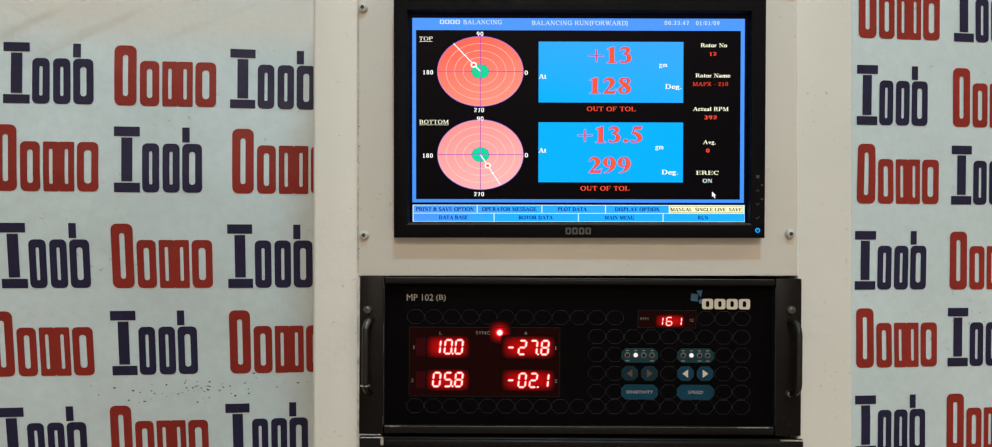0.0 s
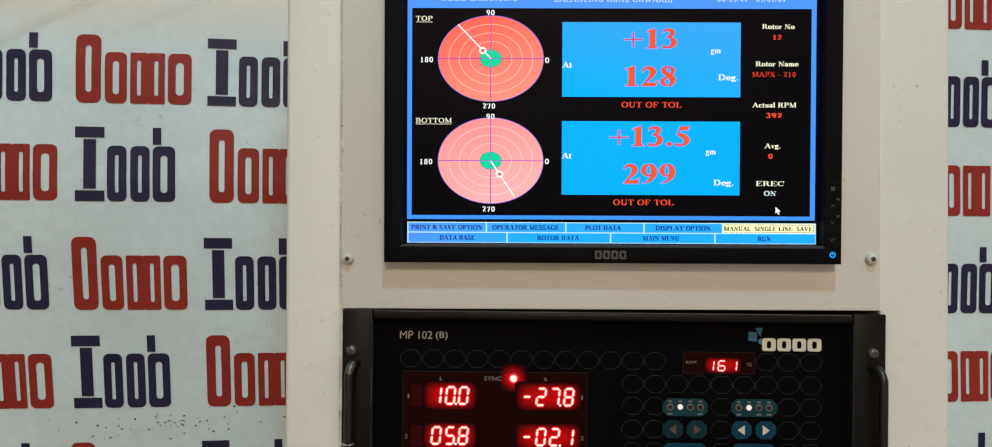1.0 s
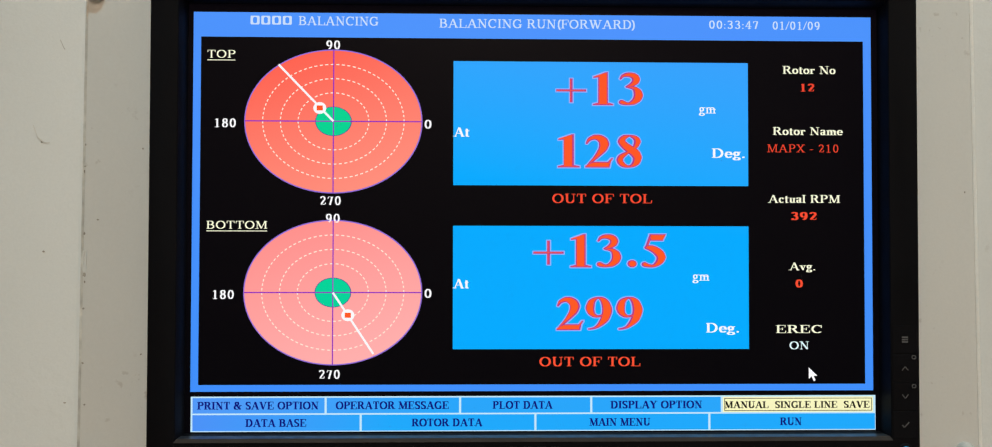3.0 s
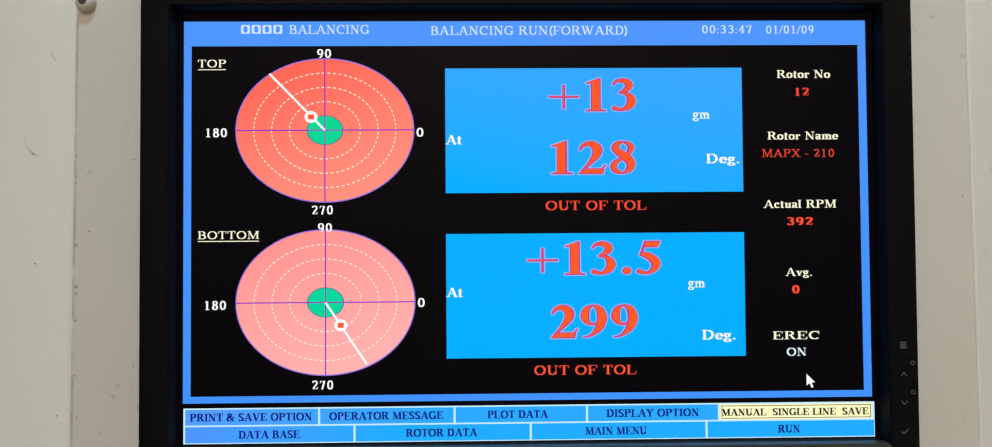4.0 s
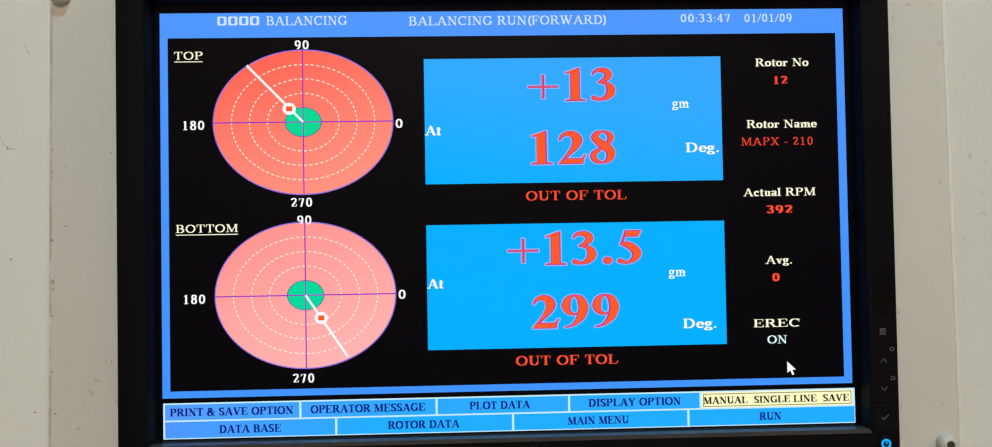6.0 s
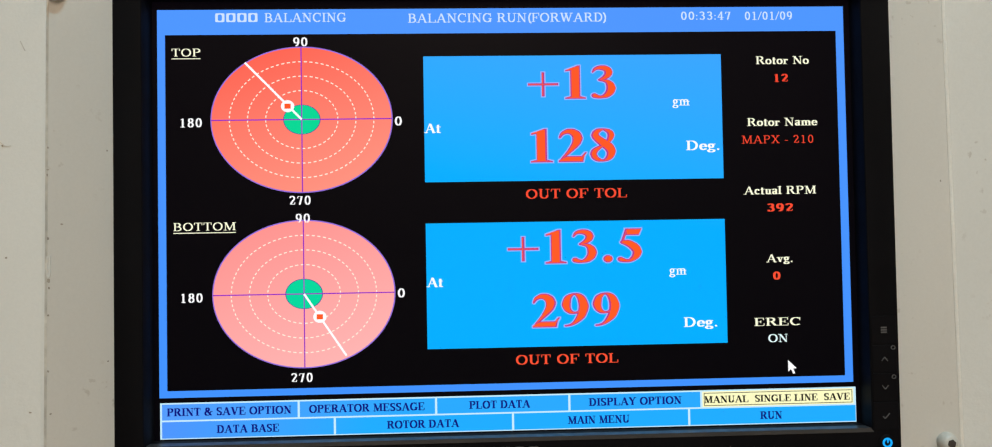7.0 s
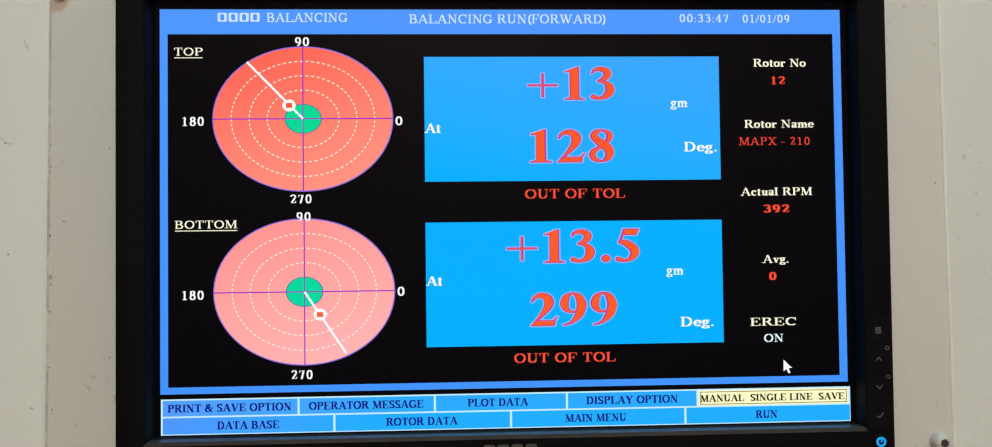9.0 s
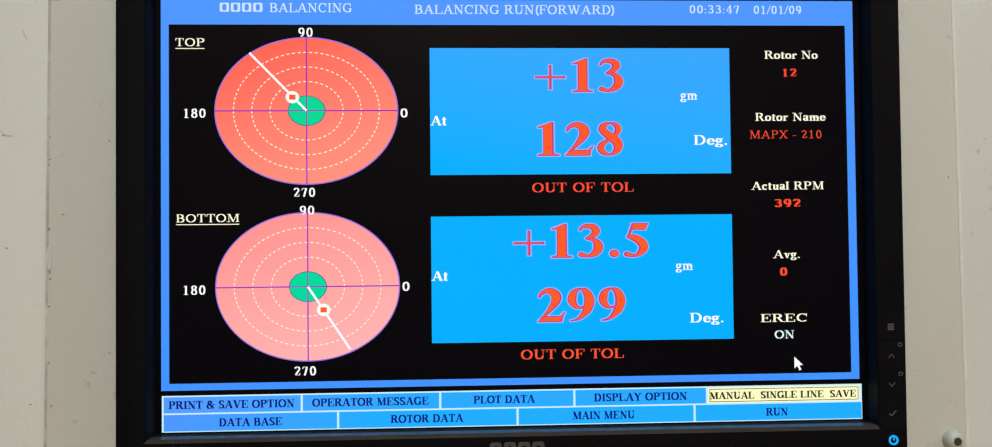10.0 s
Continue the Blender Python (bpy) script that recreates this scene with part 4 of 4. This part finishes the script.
def segments(ch, x, z, w, h, grow, y, slant=0.10):
    """The lit ones of seven slanted segments, from the lower left corner x, z."""
    t = h * 0.13 + grow
    g = h * 0.03 - grow * 0.4
    place = {"a": ((0, h), (w, h)), "g": ((0, h / 2), (w, h / 2)), "d": ((0, 0), (w, 0)),
             "f": ((0, h / 2), (0, h)), "b": ((w, h / 2), (w, h)), "e": ((0, 0), (0, h / 2)), "c": ((w, 0), (w, h / 2))}
    for s in SEGMENTS[ch]:
        (ax, az), (bx, bz) = place[s]
        if az == bz:
            pts = [(ax + g, az), (ax + g + t / 2, az - t / 2), (bx - g - t / 2, az - t / 2), (bx - g, az), (bx - g - t / 2, az + t / 2), (ax + g + t / 2, az + t / 2)]
        else:
            pts = [(ax, az + g), (ax + t / 2, az + g + t / 2), (ax + t / 2, bz - g - t / 2), (ax, bz - g), (ax - t / 2, bz - g - t / 2), (ax - t / 2, az + g + t / 2)]
        yield flat([(x + px + pz * slant, z + pz) for px, pz in pts], y)


def readout(name, window, number, label):
    x0, x1, z0, z1 = window
    w = part(name, prism(rect(x0, x1, z0, z1), RF - 0.0006, RF), FILTER, rack, label, smooth=0)
    part("window_edge", ring(rect(x0 - 0.0007, x1 + 0.0007, z0 - 0.0007, z1 + 0.0007), rect(x0, x1, z0, z1), RF - 0.0008, RF), FILTER_EDGE, w, smooth=0)
    for text, lefts, z, wd, h, bed in number:
        # emissive patch behind the digits paints their glow into the window
        part("glow_patch", flat(rect(bed[0] - 0.34 * h, bed[1] + 0.20 * h, bed[2] - 0.22 * h, bed[3] + 0.22 * h), RF - 0.0008), LED_SPILL, w, "red patch painted as glow behind the figures", smooth=0)
        for ch, x in zip(text.replace(".", ""), lefts):
            for bm in segments(ch, x, z, wd, h, h * 0.13, RF - 0.0010):
                part("segment_glow", bm, LED_HALO, w, smooth=0)
            for bm in segments(ch, x, z, wd, h, 0.0, RF - 0.0012):
                part("segment", bm, LED_CORE, w, "glowing red-white bar of a number", smooth=0)
        if "." in text:
            i = text.index(".") - 1
            part("point", flat(ellipse(lefts[i] + wd + h * 0.13, z, h * 0.075, h * 0.075, 12), RF - 0.0012), LED_CORE, w, smooth=0)
    return w


LEFTS_L, LEFTS_R = (-0.0430, -0.0305, -0.0188), (0.0382, 0.0508, 0.0630, 0.0755)
D_W, D_H = 0.0074, 0.0148
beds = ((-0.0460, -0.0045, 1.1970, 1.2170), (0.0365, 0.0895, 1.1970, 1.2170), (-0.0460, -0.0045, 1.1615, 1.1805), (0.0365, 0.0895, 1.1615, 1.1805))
big = readout("display_window", (-0.0685, 0.0960, 1.1535, 1.2280), [
    ("10.0", LEFTS_L, 1.1998, D_W, D_H, beds[0]), ("-27.8", LEFTS_R, 1.1994, D_W, D_H, beds[1]),
    ("05.8", LEFTS_L, 1.1640, D_W, D_H, beds[2]), ("-02.1", LEFTS_R, 1.1636, D_W, D_H, beds[3])],
    "dark red filter window with four glowing number readouts")
small = readout("speed_window", (0.1826, 0.2456, 1.2294, 1.2478), [
    ("161", (0.2030, 0.2130, 0.2235), 1.2320, 0.0058, 0.0086, (0.2035, 0.2325, 1.2310, 1.2424))],
    "small dark red filter window with a glowing number readout")
for z0, z1 in ((1.1972, 1.2165), (1.1617, 1.1803)):
    # unlit places emit dim red too, a painted share of the display's glow
    part("unlit_digit", flat(rect(-0.0615, -0.0470, z0, z1), RF - 0.0007), LED_DIM, big, "unlit number place with dim red glow painted in", smooth=0)
# painted glow round the sync lamp, reaching past the window onto the panel
part("glow_patch", flat(ellipse(0.0302, 1.2230, 0.0150, 0.0150, 32), RF - 0.0007), LAMP_SPILL, big, smooth=0)
part("sync_lamp", turned(0.0302, 1.2230, [(0.0047, RF), (0.0046, RF - 0.0012), (0.0034, RF - 0.0022)], 20), LED_RED, big, "lit red round lamp")
part("sync_core", turned(0.0302, 1.2230, [(0.0033, RF - 0.0021), (0.0024, RF - 0.0028)], 16), LED_CORE, big)
for word, x0, x1, z, h in (("L", -0.0358, -0.0332, 1.2205, 0.0036), ("SYNC", 0.0040, 0.0198, 1.2208, 0.0040), ("R", 0.0578, 0.0606, 1.2206, 0.0036),
                           ("1", -0.0645, -0.0632, 1.2045, 0.0040), ("2", -0.0668, -0.0640, 1.1685, 0.0040),
                           ("1", 0.0912, 0.0924, 1.2045, 0.0040), ("2", 0.0908, 0.0936, 1.1685, 0.0040)):
    part("text", plain_text(word, x0, x1, z, RF - 0.0009, h), PRINT_DIM, big, smooth=0)
for word, x0, x1, z, h in (("RPM", 0.1845, 0.1935, 1.2376, 0.0030), ("X2", 0.2385, 0.2432, 1.2362, 0.0032)):
    part("text", plain_text(word, x0, x1, z, RF - 0.0009, h), PRINT_DIM, small, smooth=0)

for x, z in ((-0.1125, 1.2492), (0.3478, 1.2488)):
    b = button_bolt(x, z, EAR, 0.0050, STEEL, "dull steel socket bolt in the black rack ear")
    b["group"] = "bolts in the rack ear"


def handle(x, lean):
    """A bowed bar handle on an ear, with a plain collar at its lower foot."""
    top, low = 1.2372, 1.1610
    pts = [(x + 0.0015 * lean, EAR, top)]
    for i in range(7):
        a = radians(90 * i / 6)
        pts.append((x - 0.003 * lean * math.sin(a), EAR - 0.006 - 0.010 * math.sin(a), top - 0.012 * (1 - math.cos(a))))
    for i in range(7):
        a = radians(90 * i / 6)
        pts.append((x - 0.003 * lean * math.cos(a), EAR - 0.006 - 0.010 * math.cos(a), low + 0.012 * (1 - math.sin(a))))
    pts.append((x, EAR, low))
    h = part("handle", tube(pts, 0.0038, 14), HANDLE, rack, "bowed worn black metal handle")
    return h


hl = handle(-0.1105, 1)
# highlight on the top bend, laid on as a lighter piece of tube
bend = [(-0.1090 - 0.0045 * math.sin(a), EAR - 0.0066 - 0.0104 * math.sin(a), 1.2378 - 0.012 * (1 - math.cos(a))) for a in [radians(20 + 9 * k) for k in range(7)]]
part("bend_highlight", tube(bend, 0.0034, 12), STEEL, hl, "grey piece painted as the highlight on the bend")
circle = [(-0.1105 - 0.003 + 0.0043 * math.cos(a), EAR - 0.0155 + 0.0043 * math.sin(a), 1.1685) for a in [2 * math.pi * k / 20 for k in range(21)]]
part("collar", tube(circle, 0.0010, 8), BRIGHT_STEEL, hl, "bright worn collar")
hr = handle(0.3478, -1)
part("end_knob", turned(0.3448, 1.1592, [(0.0036, EAR), (0.0038, EAR - 0.003), (0.0026, EAR - 0.0056), (0.001, EAR - 0.0062)], 18), STEEL, hr, "dull steel knob")

# ---- the unit below ----
BZ1 = RZ0 - 0.0022
low = thing("blank_rack_unit", ((RX0 + RX1) / 2, FACE, 0.933), "black rack unit with chipped corners, mounted under the instrument", "rack unit", front=ON_PANEL, roll=0.5)
part("front_plate", box(RX0 - 0.001, RX1 + 0.001, EAR - 0.001, FACE + 0.004, 0.933, BZ1, 0.0016, 3), RACK, low)
part("top_rail", box(IX0, IX1 + 0.006, EAR - 0.006, EAR - 0.0008, BZ1 - 0.011, BZ1 - 0.001, 0.0025, 3), RACK, low, "rounded black rail")
for x0, x1, z0, z1 in ((RX0, IX0 - 0.001, BZ1 - 0.0016, BZ1 - 0.0002), (IX0 - 0.0045, IX0 - 0.001, BZ1 - 0.009, BZ1 - 0.0012), (IX1 + 0.004, RX1, BZ1 - 0.002, BZ1 - 0.0002)):
    part("chip", box(x0, x1, EAR - 0.0016, EAR - 0.0006, z0, z1, 0.0003, 1), WORN, low, "bare metal chip in the black paint")
part("case", box(IX0, IX1, FACE + 0.004, FACE + 0.30, 0.937, BZ1 - 0.004), RACK, low)

# ---- the monitor ----
# its own axes: x and z from the middle of the lit picture
mon = thing("monitor", (0.0, 0.958, -0.1367), "black flat monitor with lit balancing screen, on the front plate", "monitor",
            front=(0.0, 1.0, 0.0, 1.0), base=MONITOR_FACE)
MX0, MX1, MZ0, MZ1 = -0.1986, 0.1986, -0.1367, 0.1200
LX0, LX1, LZ0, LZ1 = -0.1796, 0.1786, -0.1197, 0.0993
LCD = 0.9580
BF = 0.9470
bez = loft([(MX0 + 0.002, MX1 - 0.002, MZ0 + 0.002, MZ1 - 0.002, 0.9720), (MX0, MX1, MZ0, MZ1, 0.9660), (MX0, MX1, MZ0, MZ1, BF + 0.0016),
            (MX0 + 0.0005, MX1 - 0.0005, MZ0 + 0.0005, MZ1 - 0.0005, BF + 0.0005), (MX0 + 0.0016, MX1 - 0.0016, MZ0 + 0.0016, MZ1 - 0.0016, BF),
            (-0.1843, 0.1834, -0.1222, 0.1058, BF), (-0.1839, 0.1830, -0.1219, 0.1054, BF + 0.0004)])
bezel = part("bezel", bez, BEZEL, mon, "black textured plastic surround", smooth=40)
part("inner_lip", loft([(-0.1839, 0.1830, -0.1219, 0.1054, BF + 0.0004), (-0.1830, 0.1826, -0.1212, 0.1046, BF + 0.0030),
                        (-0.1822, 0.1818, -0.1203, 0.1036, LCD + 0.0002)]), BEZEL_LIP, mon, smooth=20)
part("lower_lip", prism([(-0.1846, -0.1229), (0.1838, -0.1229), (0.1822, -0.1208), (-0.1828, -0.1208)], BF - 0.0003, LCD - 0.0004), LIT_LIP, mon, "lower lip of the surround, greyed as if lit from above", smooth=0)
part("back_shell", box(MX0 + 0.004, MX1 - 0.004, 0.9600, 0.9645, MZ0 + 0.004, MZ1 - 0.004), BEZEL, mon)
screen = part("screen", box(-0.1826, 0.1822, LCD, LCD + 0.0015, -0.1207, 0.1040), S_BLACK, mon, "lit flat panel with coloured dials and figures", smooth=0)


def pane(name, points, level, material, label=""):
    return part(name, flat(points, LCD - 0.00012 * level), material, screen, label, smooth=0)


def words(text, x0, x1, z, material, cap=0.0041, level=4, bold=0.085, thin=0.03):
    return part("text", serif_text(text, x0, x1, z, LCD - 0.00012 * level, cap, bold, thin), material, screen, smooth=0)


pane("blue_border", rect(LX0, LX1, -0.0989, LZ1), 1, S_BLUE, "bright blue screen border")
pane("black_field", rect(-0.1756, 0.1743, -0.0954, 0.0863), 2, S_BLACK)
# heading: a row of plain slotted blocks stands for the maker's name
for i in range(4):
    x0 = -0.1500 + 0.0056 * i
    bm = slot_block(x0, x0 + 0.0047, 0.0928, 0.0974, 0.0013, 0.0006, 0.0006)
    for v in bm.verts:
        v.co.y = LCD - 0.00048
    part("name_block", bm, S_HEADING, screen, smooth=0)
words("BALANCING", -0.1249, -0.0832, 0.0927, S_HEADING, 0.0046, bold=0.07, thin=0.034)
words("BALANCING RUN(FORWARD)", -0.0512, 0.0521, 0.0920, S_HEADING, 0.0046, bold=0.07, thin=0.034)
words("00:33:47", 0.0918, 0.1180, 0.0926, S_HEADING, 0.0042, bold=0.07, thin=0.034)
words("01/01/09", 0.1258, 0.1510, 0.0924, S_HEADING, 0.0042, bold=0.07, thin=0.034)


def dial(cx, cz, rx, rz, disc, name, name_x, name_z, tip, mark, nums):
    pane("dial_edge", ellipse(cx, cz, rx + 0.0004, rz + 0.0004, 96), 3, S_RIM)
    pane("dial_face", ellipse(cx, cz, rx - 0.0002, rz - 0.0002, 96), 4, disc, "coral round dial face")
    pane("dial_hub_edge", ellipse(cx, cz, rx * 0.207, rz * 0.207, 48), 5, S_HUB_EDGE)
    pane("dial_hub", ellipse(cx, cz, rx * 0.198, rz * 0.198, 48), 6, S_GREEN, "green middle of the dial")
    for k in (0.4, 0.6, 0.8):
        bm = bmesh.new()
        n = int(100 * k)
        for i in range(n):
            a, b = 2 * math.pi * i / n, 2 * math.pi * (i + 0.55) / n
            line(cx + rx * k * math.cos(a), cz + rz * k * math.sin(a), cx + rx * k * math.cos(b), cz + rz * k * math.sin(b), 0.00055, LCD - 0.00060, bm)
        part("dashed_ring", bm, S_DASH, screen, smooth=0)
    part("cross_line", line(cx - rx, cz, cx + rx, cz, 0.0006, LCD - 0.00085), S_PURPLE, screen, smooth=0)
    part("cross_line", line(cx, cz - rz, cx, cz + rz, 0.0006, LCD - 0.00088), S_PURPLE, screen, smooth=0)
    part("needle", line(cx, cz, tip[0], tip[1], 0.0011, LCD - 0.00096), S_WHITE, screen, "white pointer line", smooth=0)
    pane("mark_ring", ellipse(mark[0], mark[1], 0.0034, 0.0031, 24), 9, S_WHITE)
    pane("mark", rect(mark[0] - 0.0016, mark[0] + 0.0016, mark[1] - 0.0013, mark[1] + 0.0013), 10, S_RED)
    for text, x, z in nums:
        w = 0.0036 * len(text)
        words(text, x - w / 2, x + w / 2, z, S_WHITE, 0.0045)
    w = 0.0145 if len(name) < 4 else 0.0315
    words(name, name_x, name_x + w, name_z, S_YELLOW_TEXT, 0.0040, bold=0.07)
    pane("underline", rect(name_x, name_x + w, name_z - 0.0014, name_z - 0.0010), 4, S_YELLOW_TEXT)


dial(-0.1064, 0.0421, 0.0461, 0.0374, S_DISC_TOP, "TOP", -0.1722, 0.0752, (-0.1351, 0.0717), (-0.1135, 0.0490),
     [("90", -0.1068, 0.0801), ("180", -0.1626, 0.0388), ("0", -0.0570, 0.0386), ("270", -0.1078, -0.0017)])
dial(-0.1062, -0.0474, 0.0461, 0.0375, S_DISC_LOW, "BOTTOM", -0.1720, -0.0142, (-0.0850, -0.0793), (-0.0983, -0.0592),
     [("90", -0.1065, -0.0109), ("180", -0.1629, -0.0507), ("0", -0.0567, -0.0501), ("270", -0.1078, -0.0922)])


def figure(text, x0, x1, z):
    for name, grow, level, material in (("figure_rim", 0.030, 0.00044, S_VIOLET), ("figure_edge", 0.004, 0.00053, S_MAGENTA)):
        part(name, serif_text(text, x0 - 0.0174 * grow, x1 + 0.0174 * grow, z, LCD - level, 0.0174, hand=FIGURES, grow=grow), material, screen, smooth=0)
    part("figure", serif_text(text, x0 + 0.0002, x1 - 0.0002, z, LCD - 0.00062, 0.0174, hand=FIGURES, grow=-0.024), S_RED, screen, "large orange-red figures", smooth=0)


for z0, z1, first, second, gm, at, deg, tol in (
        (0.0089, 0.0749, ("+13", 0.0105, 0.0564, 0.0515), ("128", 0.0114, 0.0557, 0.0185), (0.0862, 0.0474), 0.0345, (0.0929, 0.0239), (0.0084, 0.0611, -0.0003)),
        (-0.0770, -0.0118, ("+13.5", -0.0015, 0.0683, -0.0341), ("299", 0.0107, 0.0560, -0.0670), (0.0825, -0.0411), -0.0451, (0.0895, -0.0683), (0.0017, 0.0548, -0.0859))):
    pane("value_box", rect(-0.0437, 0.1124, z0, z1 - 0.0006), 3, S_BOX, "sky-blue value box")
    figure(*first)
    figure(*second)
    words("gm", gm[0], gm[0] + 0.0090, gm[1], S_WHITE, 0.0049, bold=0.062, thin=0.03)
    words("At", -0.0438, -0.0352, at, S_WHITE, 0.0048, bold=0.10, thin=0.034)
    words("Deg.", deg[0], deg[0] + 0.0175, deg[1], S_WHITE, 0.0049)
    words("OUT OF TOL", tol[0], tol[1], tol[2], S_RED_SMALL, 0.0048)

for text, x0, x1, z, mat in (("Rotor No", 0.1310, 0.1594, 0.0688, S_YELLOW_TEXT), ("12", 0.1407, 0.1479, 0.0594, S_RED_SMALL),
                             ("Rotor Name", 0.1256, 0.1631, 0.0362, S_YELLOW_TEXT), ("MAPX - 210", 0.1224, 0.1606, 0.0270, S_RED_SMALL),
                             ("Actual RPM", 0.1227, 0.1614, 0.0002, S_YELLOW_TEXT), ("392", 0.1352, 0.1488, -0.0089, S_RED_SMALL),
                             ("Avg.", 0.1337, 0.1478, -0.0355, S_YELLOW_TEXT), ("0", 0.1373, 0.1412, -0.0446, S_RED_SMALL),
                             ("EREC", 0.1267, 0.1511, -0.0686, S_YELLOW_TEXT), ("ON", 0.1339, 0.1443, -0.0772, S_PALE_BLUE)):
    words(text, x0, x1, z, mat, bold=0.05 if text.startswith("MAPX") else 0.11 if text.isdigit() else 0.085)

# command buttons
part("button_strip", flat(rect(-0.1793, 0.1797, LZ0, -0.1014), LCD - 0.00012), S_BUTTON_EDGE, screen, "pale button row", smooth=0)
ROW1 = (-0.1787, -0.1095, -0.0396, 0.0291, 0.0980, 0.1790)
ROW2 = (-0.1787, -0.0913, -0.0002, 0.0914, 0.1800)
for (text, a, b), x0, x1 in zip((("PRINT & SAVE OPTION", -0.1759, -0.1133), ("OPERATOR MESSAGE", -0.1044, -0.0457), ("PLOT DATA", -0.0228, 0.0087),
                                 ("DISPLAY OPTION", 0.0390, 0.0874), ("MANUAL  SINGLE LINE  SAVE", 0.0992, 0.1764)), ROW1, ROW1[1:]):
    yellow = text.startswith("MANUAL")
    pane("screen_button", rect(x0 + 0.0004, x1 - 0.0007, -0.1101, -0.1021), 3, S_YELLOW if yellow else S_BUTTON, "yellow screen button" if yellow else "blue screen button")
    if yellow:
        part("button_outline", ring(rect(x0 + 0.0012, x1 - 0.0013, -0.1095, -0.1028), rect(x0 + 0.0015, x1 - 0.0016, -0.1092, -0.1031), LCD - 0.0005, LCD - 0.0004), S_INK_BLACK, screen, smooth=0)
    words(text, a, b, -0.1080, S_INK_BLACK if yellow else S_INK, 0.0035 if yellow else 0.0039, bold=0.115, thin=0.04)
for (text, a, b), x0, x1 in zip((("DATA BASE", -0.1510, -0.1196), ("ROTOR DATA", -0.0650, -0.0280), ("MAIN MENU", 0.0279, 0.0600), ("RUN", 0.1286, 0.1402)), ROW2, ROW2[1:]):
    pane("screen_button", rect(x0 + 0.0004, x1 - 0.0007, -0.1192, -0.1109), 3, S_BUTTON_LOW, "blue screen button")
    words(text, a, b, -0.1170, S_INK, 0.0039, bold=0.115, thin=0.04)
pane("pointer_arrow", [(0.1440 + a * 1.45, -0.0867 + b * 1.45) for a, b in ((0, 0), (0, -0.0042), (0.0010, -0.0033), (0.0018, -0.0050), (0.0025, -0.0047), (0.0018, -0.0031), (0.0031, -0.0030))], 6, S_WHITE, "white mouse arrow")

# side keys, power light and maker's badge on the surround
for n, zc in enumerate((-0.0710, -0.0859, -0.1003, -0.1150)):
    k = part("side_key", box(0.1838, 0.1968, BF - 0.00025, BF + 0.0012, zc - 0.0071, zc + 0.0071, 0.00015, 1), BEZEL, mon, "black push key")
    xc, y = 0.1903, BF - 0.0004
    bm = bmesh.new()
    if n == 0:
        for i in range(3):
            line(xc - 0.0016, zc - 0.0012 + 0.0012 * i, xc + 0.0016, zc - 0.0012 + 0.0012 * i, 0.0008, y, bm)
    elif n < 3:
        up = 0.0010 if n == 1 else -0.0010
        line(xc - 0.0016, zc - up, xc, zc + up, 0.0005, y, bm)
        line(xc, zc + up, xc + 0.0016, zc - up, 0.0005, y, bm)
    else:
        line(xc - 0.0017, zc, xc - 0.0006, zc - 0.0012, 0.0006, y, bm)
        line(xc - 0.0006, zc - 0.0012, xc + 0.0019, zc + 0.0015, 0.0006, y, bm)
    part("icon", bm, ICON, k, smooth=0)
for z in (-0.0801, -0.0950):
    part("small_icon", ring(ellipse(0.1949, z, 0.0012, 0.0011, 16), ellipse(0.1949, z, 0.0008, 0.0007, 16), BF - 0.0006, BF - 0.0002), ICON, bezel, smooth=0)
pw = part("power_button", turned(0.1903, -0.1284, [(0.0040, BF + 0.0004), (0.0040, BF - 0.0004), (0.0036, BF - 0.0007)], 24), BEZEL, mon, "black round power button")
part("power_light", ring(ellipse(0.1903, -0.1284, 0.0025, 0.0025, 24), ellipse(0.1903, -0.1284, 0.0016, 0.0016, 24), BF - 0.0012, BF - 0.0007), POWER_GLOW, pw, "glowing cyan power ring", smooth=0)
part("power_mark", line(0.1903, -0.1285, 0.1903, -0.1264, 0.0008, BF - 0.0013), POWER_GLOW, pw, smooth=0)
for i in range(4):
    x0 = -0.0152 + 0.0071 * i
    part("badge_block", ring(rounded(x0, x0 + 0.0060, -0.1330, -0.1256, 0.0014), rounded(x0 + 0.0019, x0 + 0.0041, -0.1312, -0.1274, 0.0008), BF - 0.0006, BF),
         BADGE, bezel, "grey metal emblem block", smooth=0)
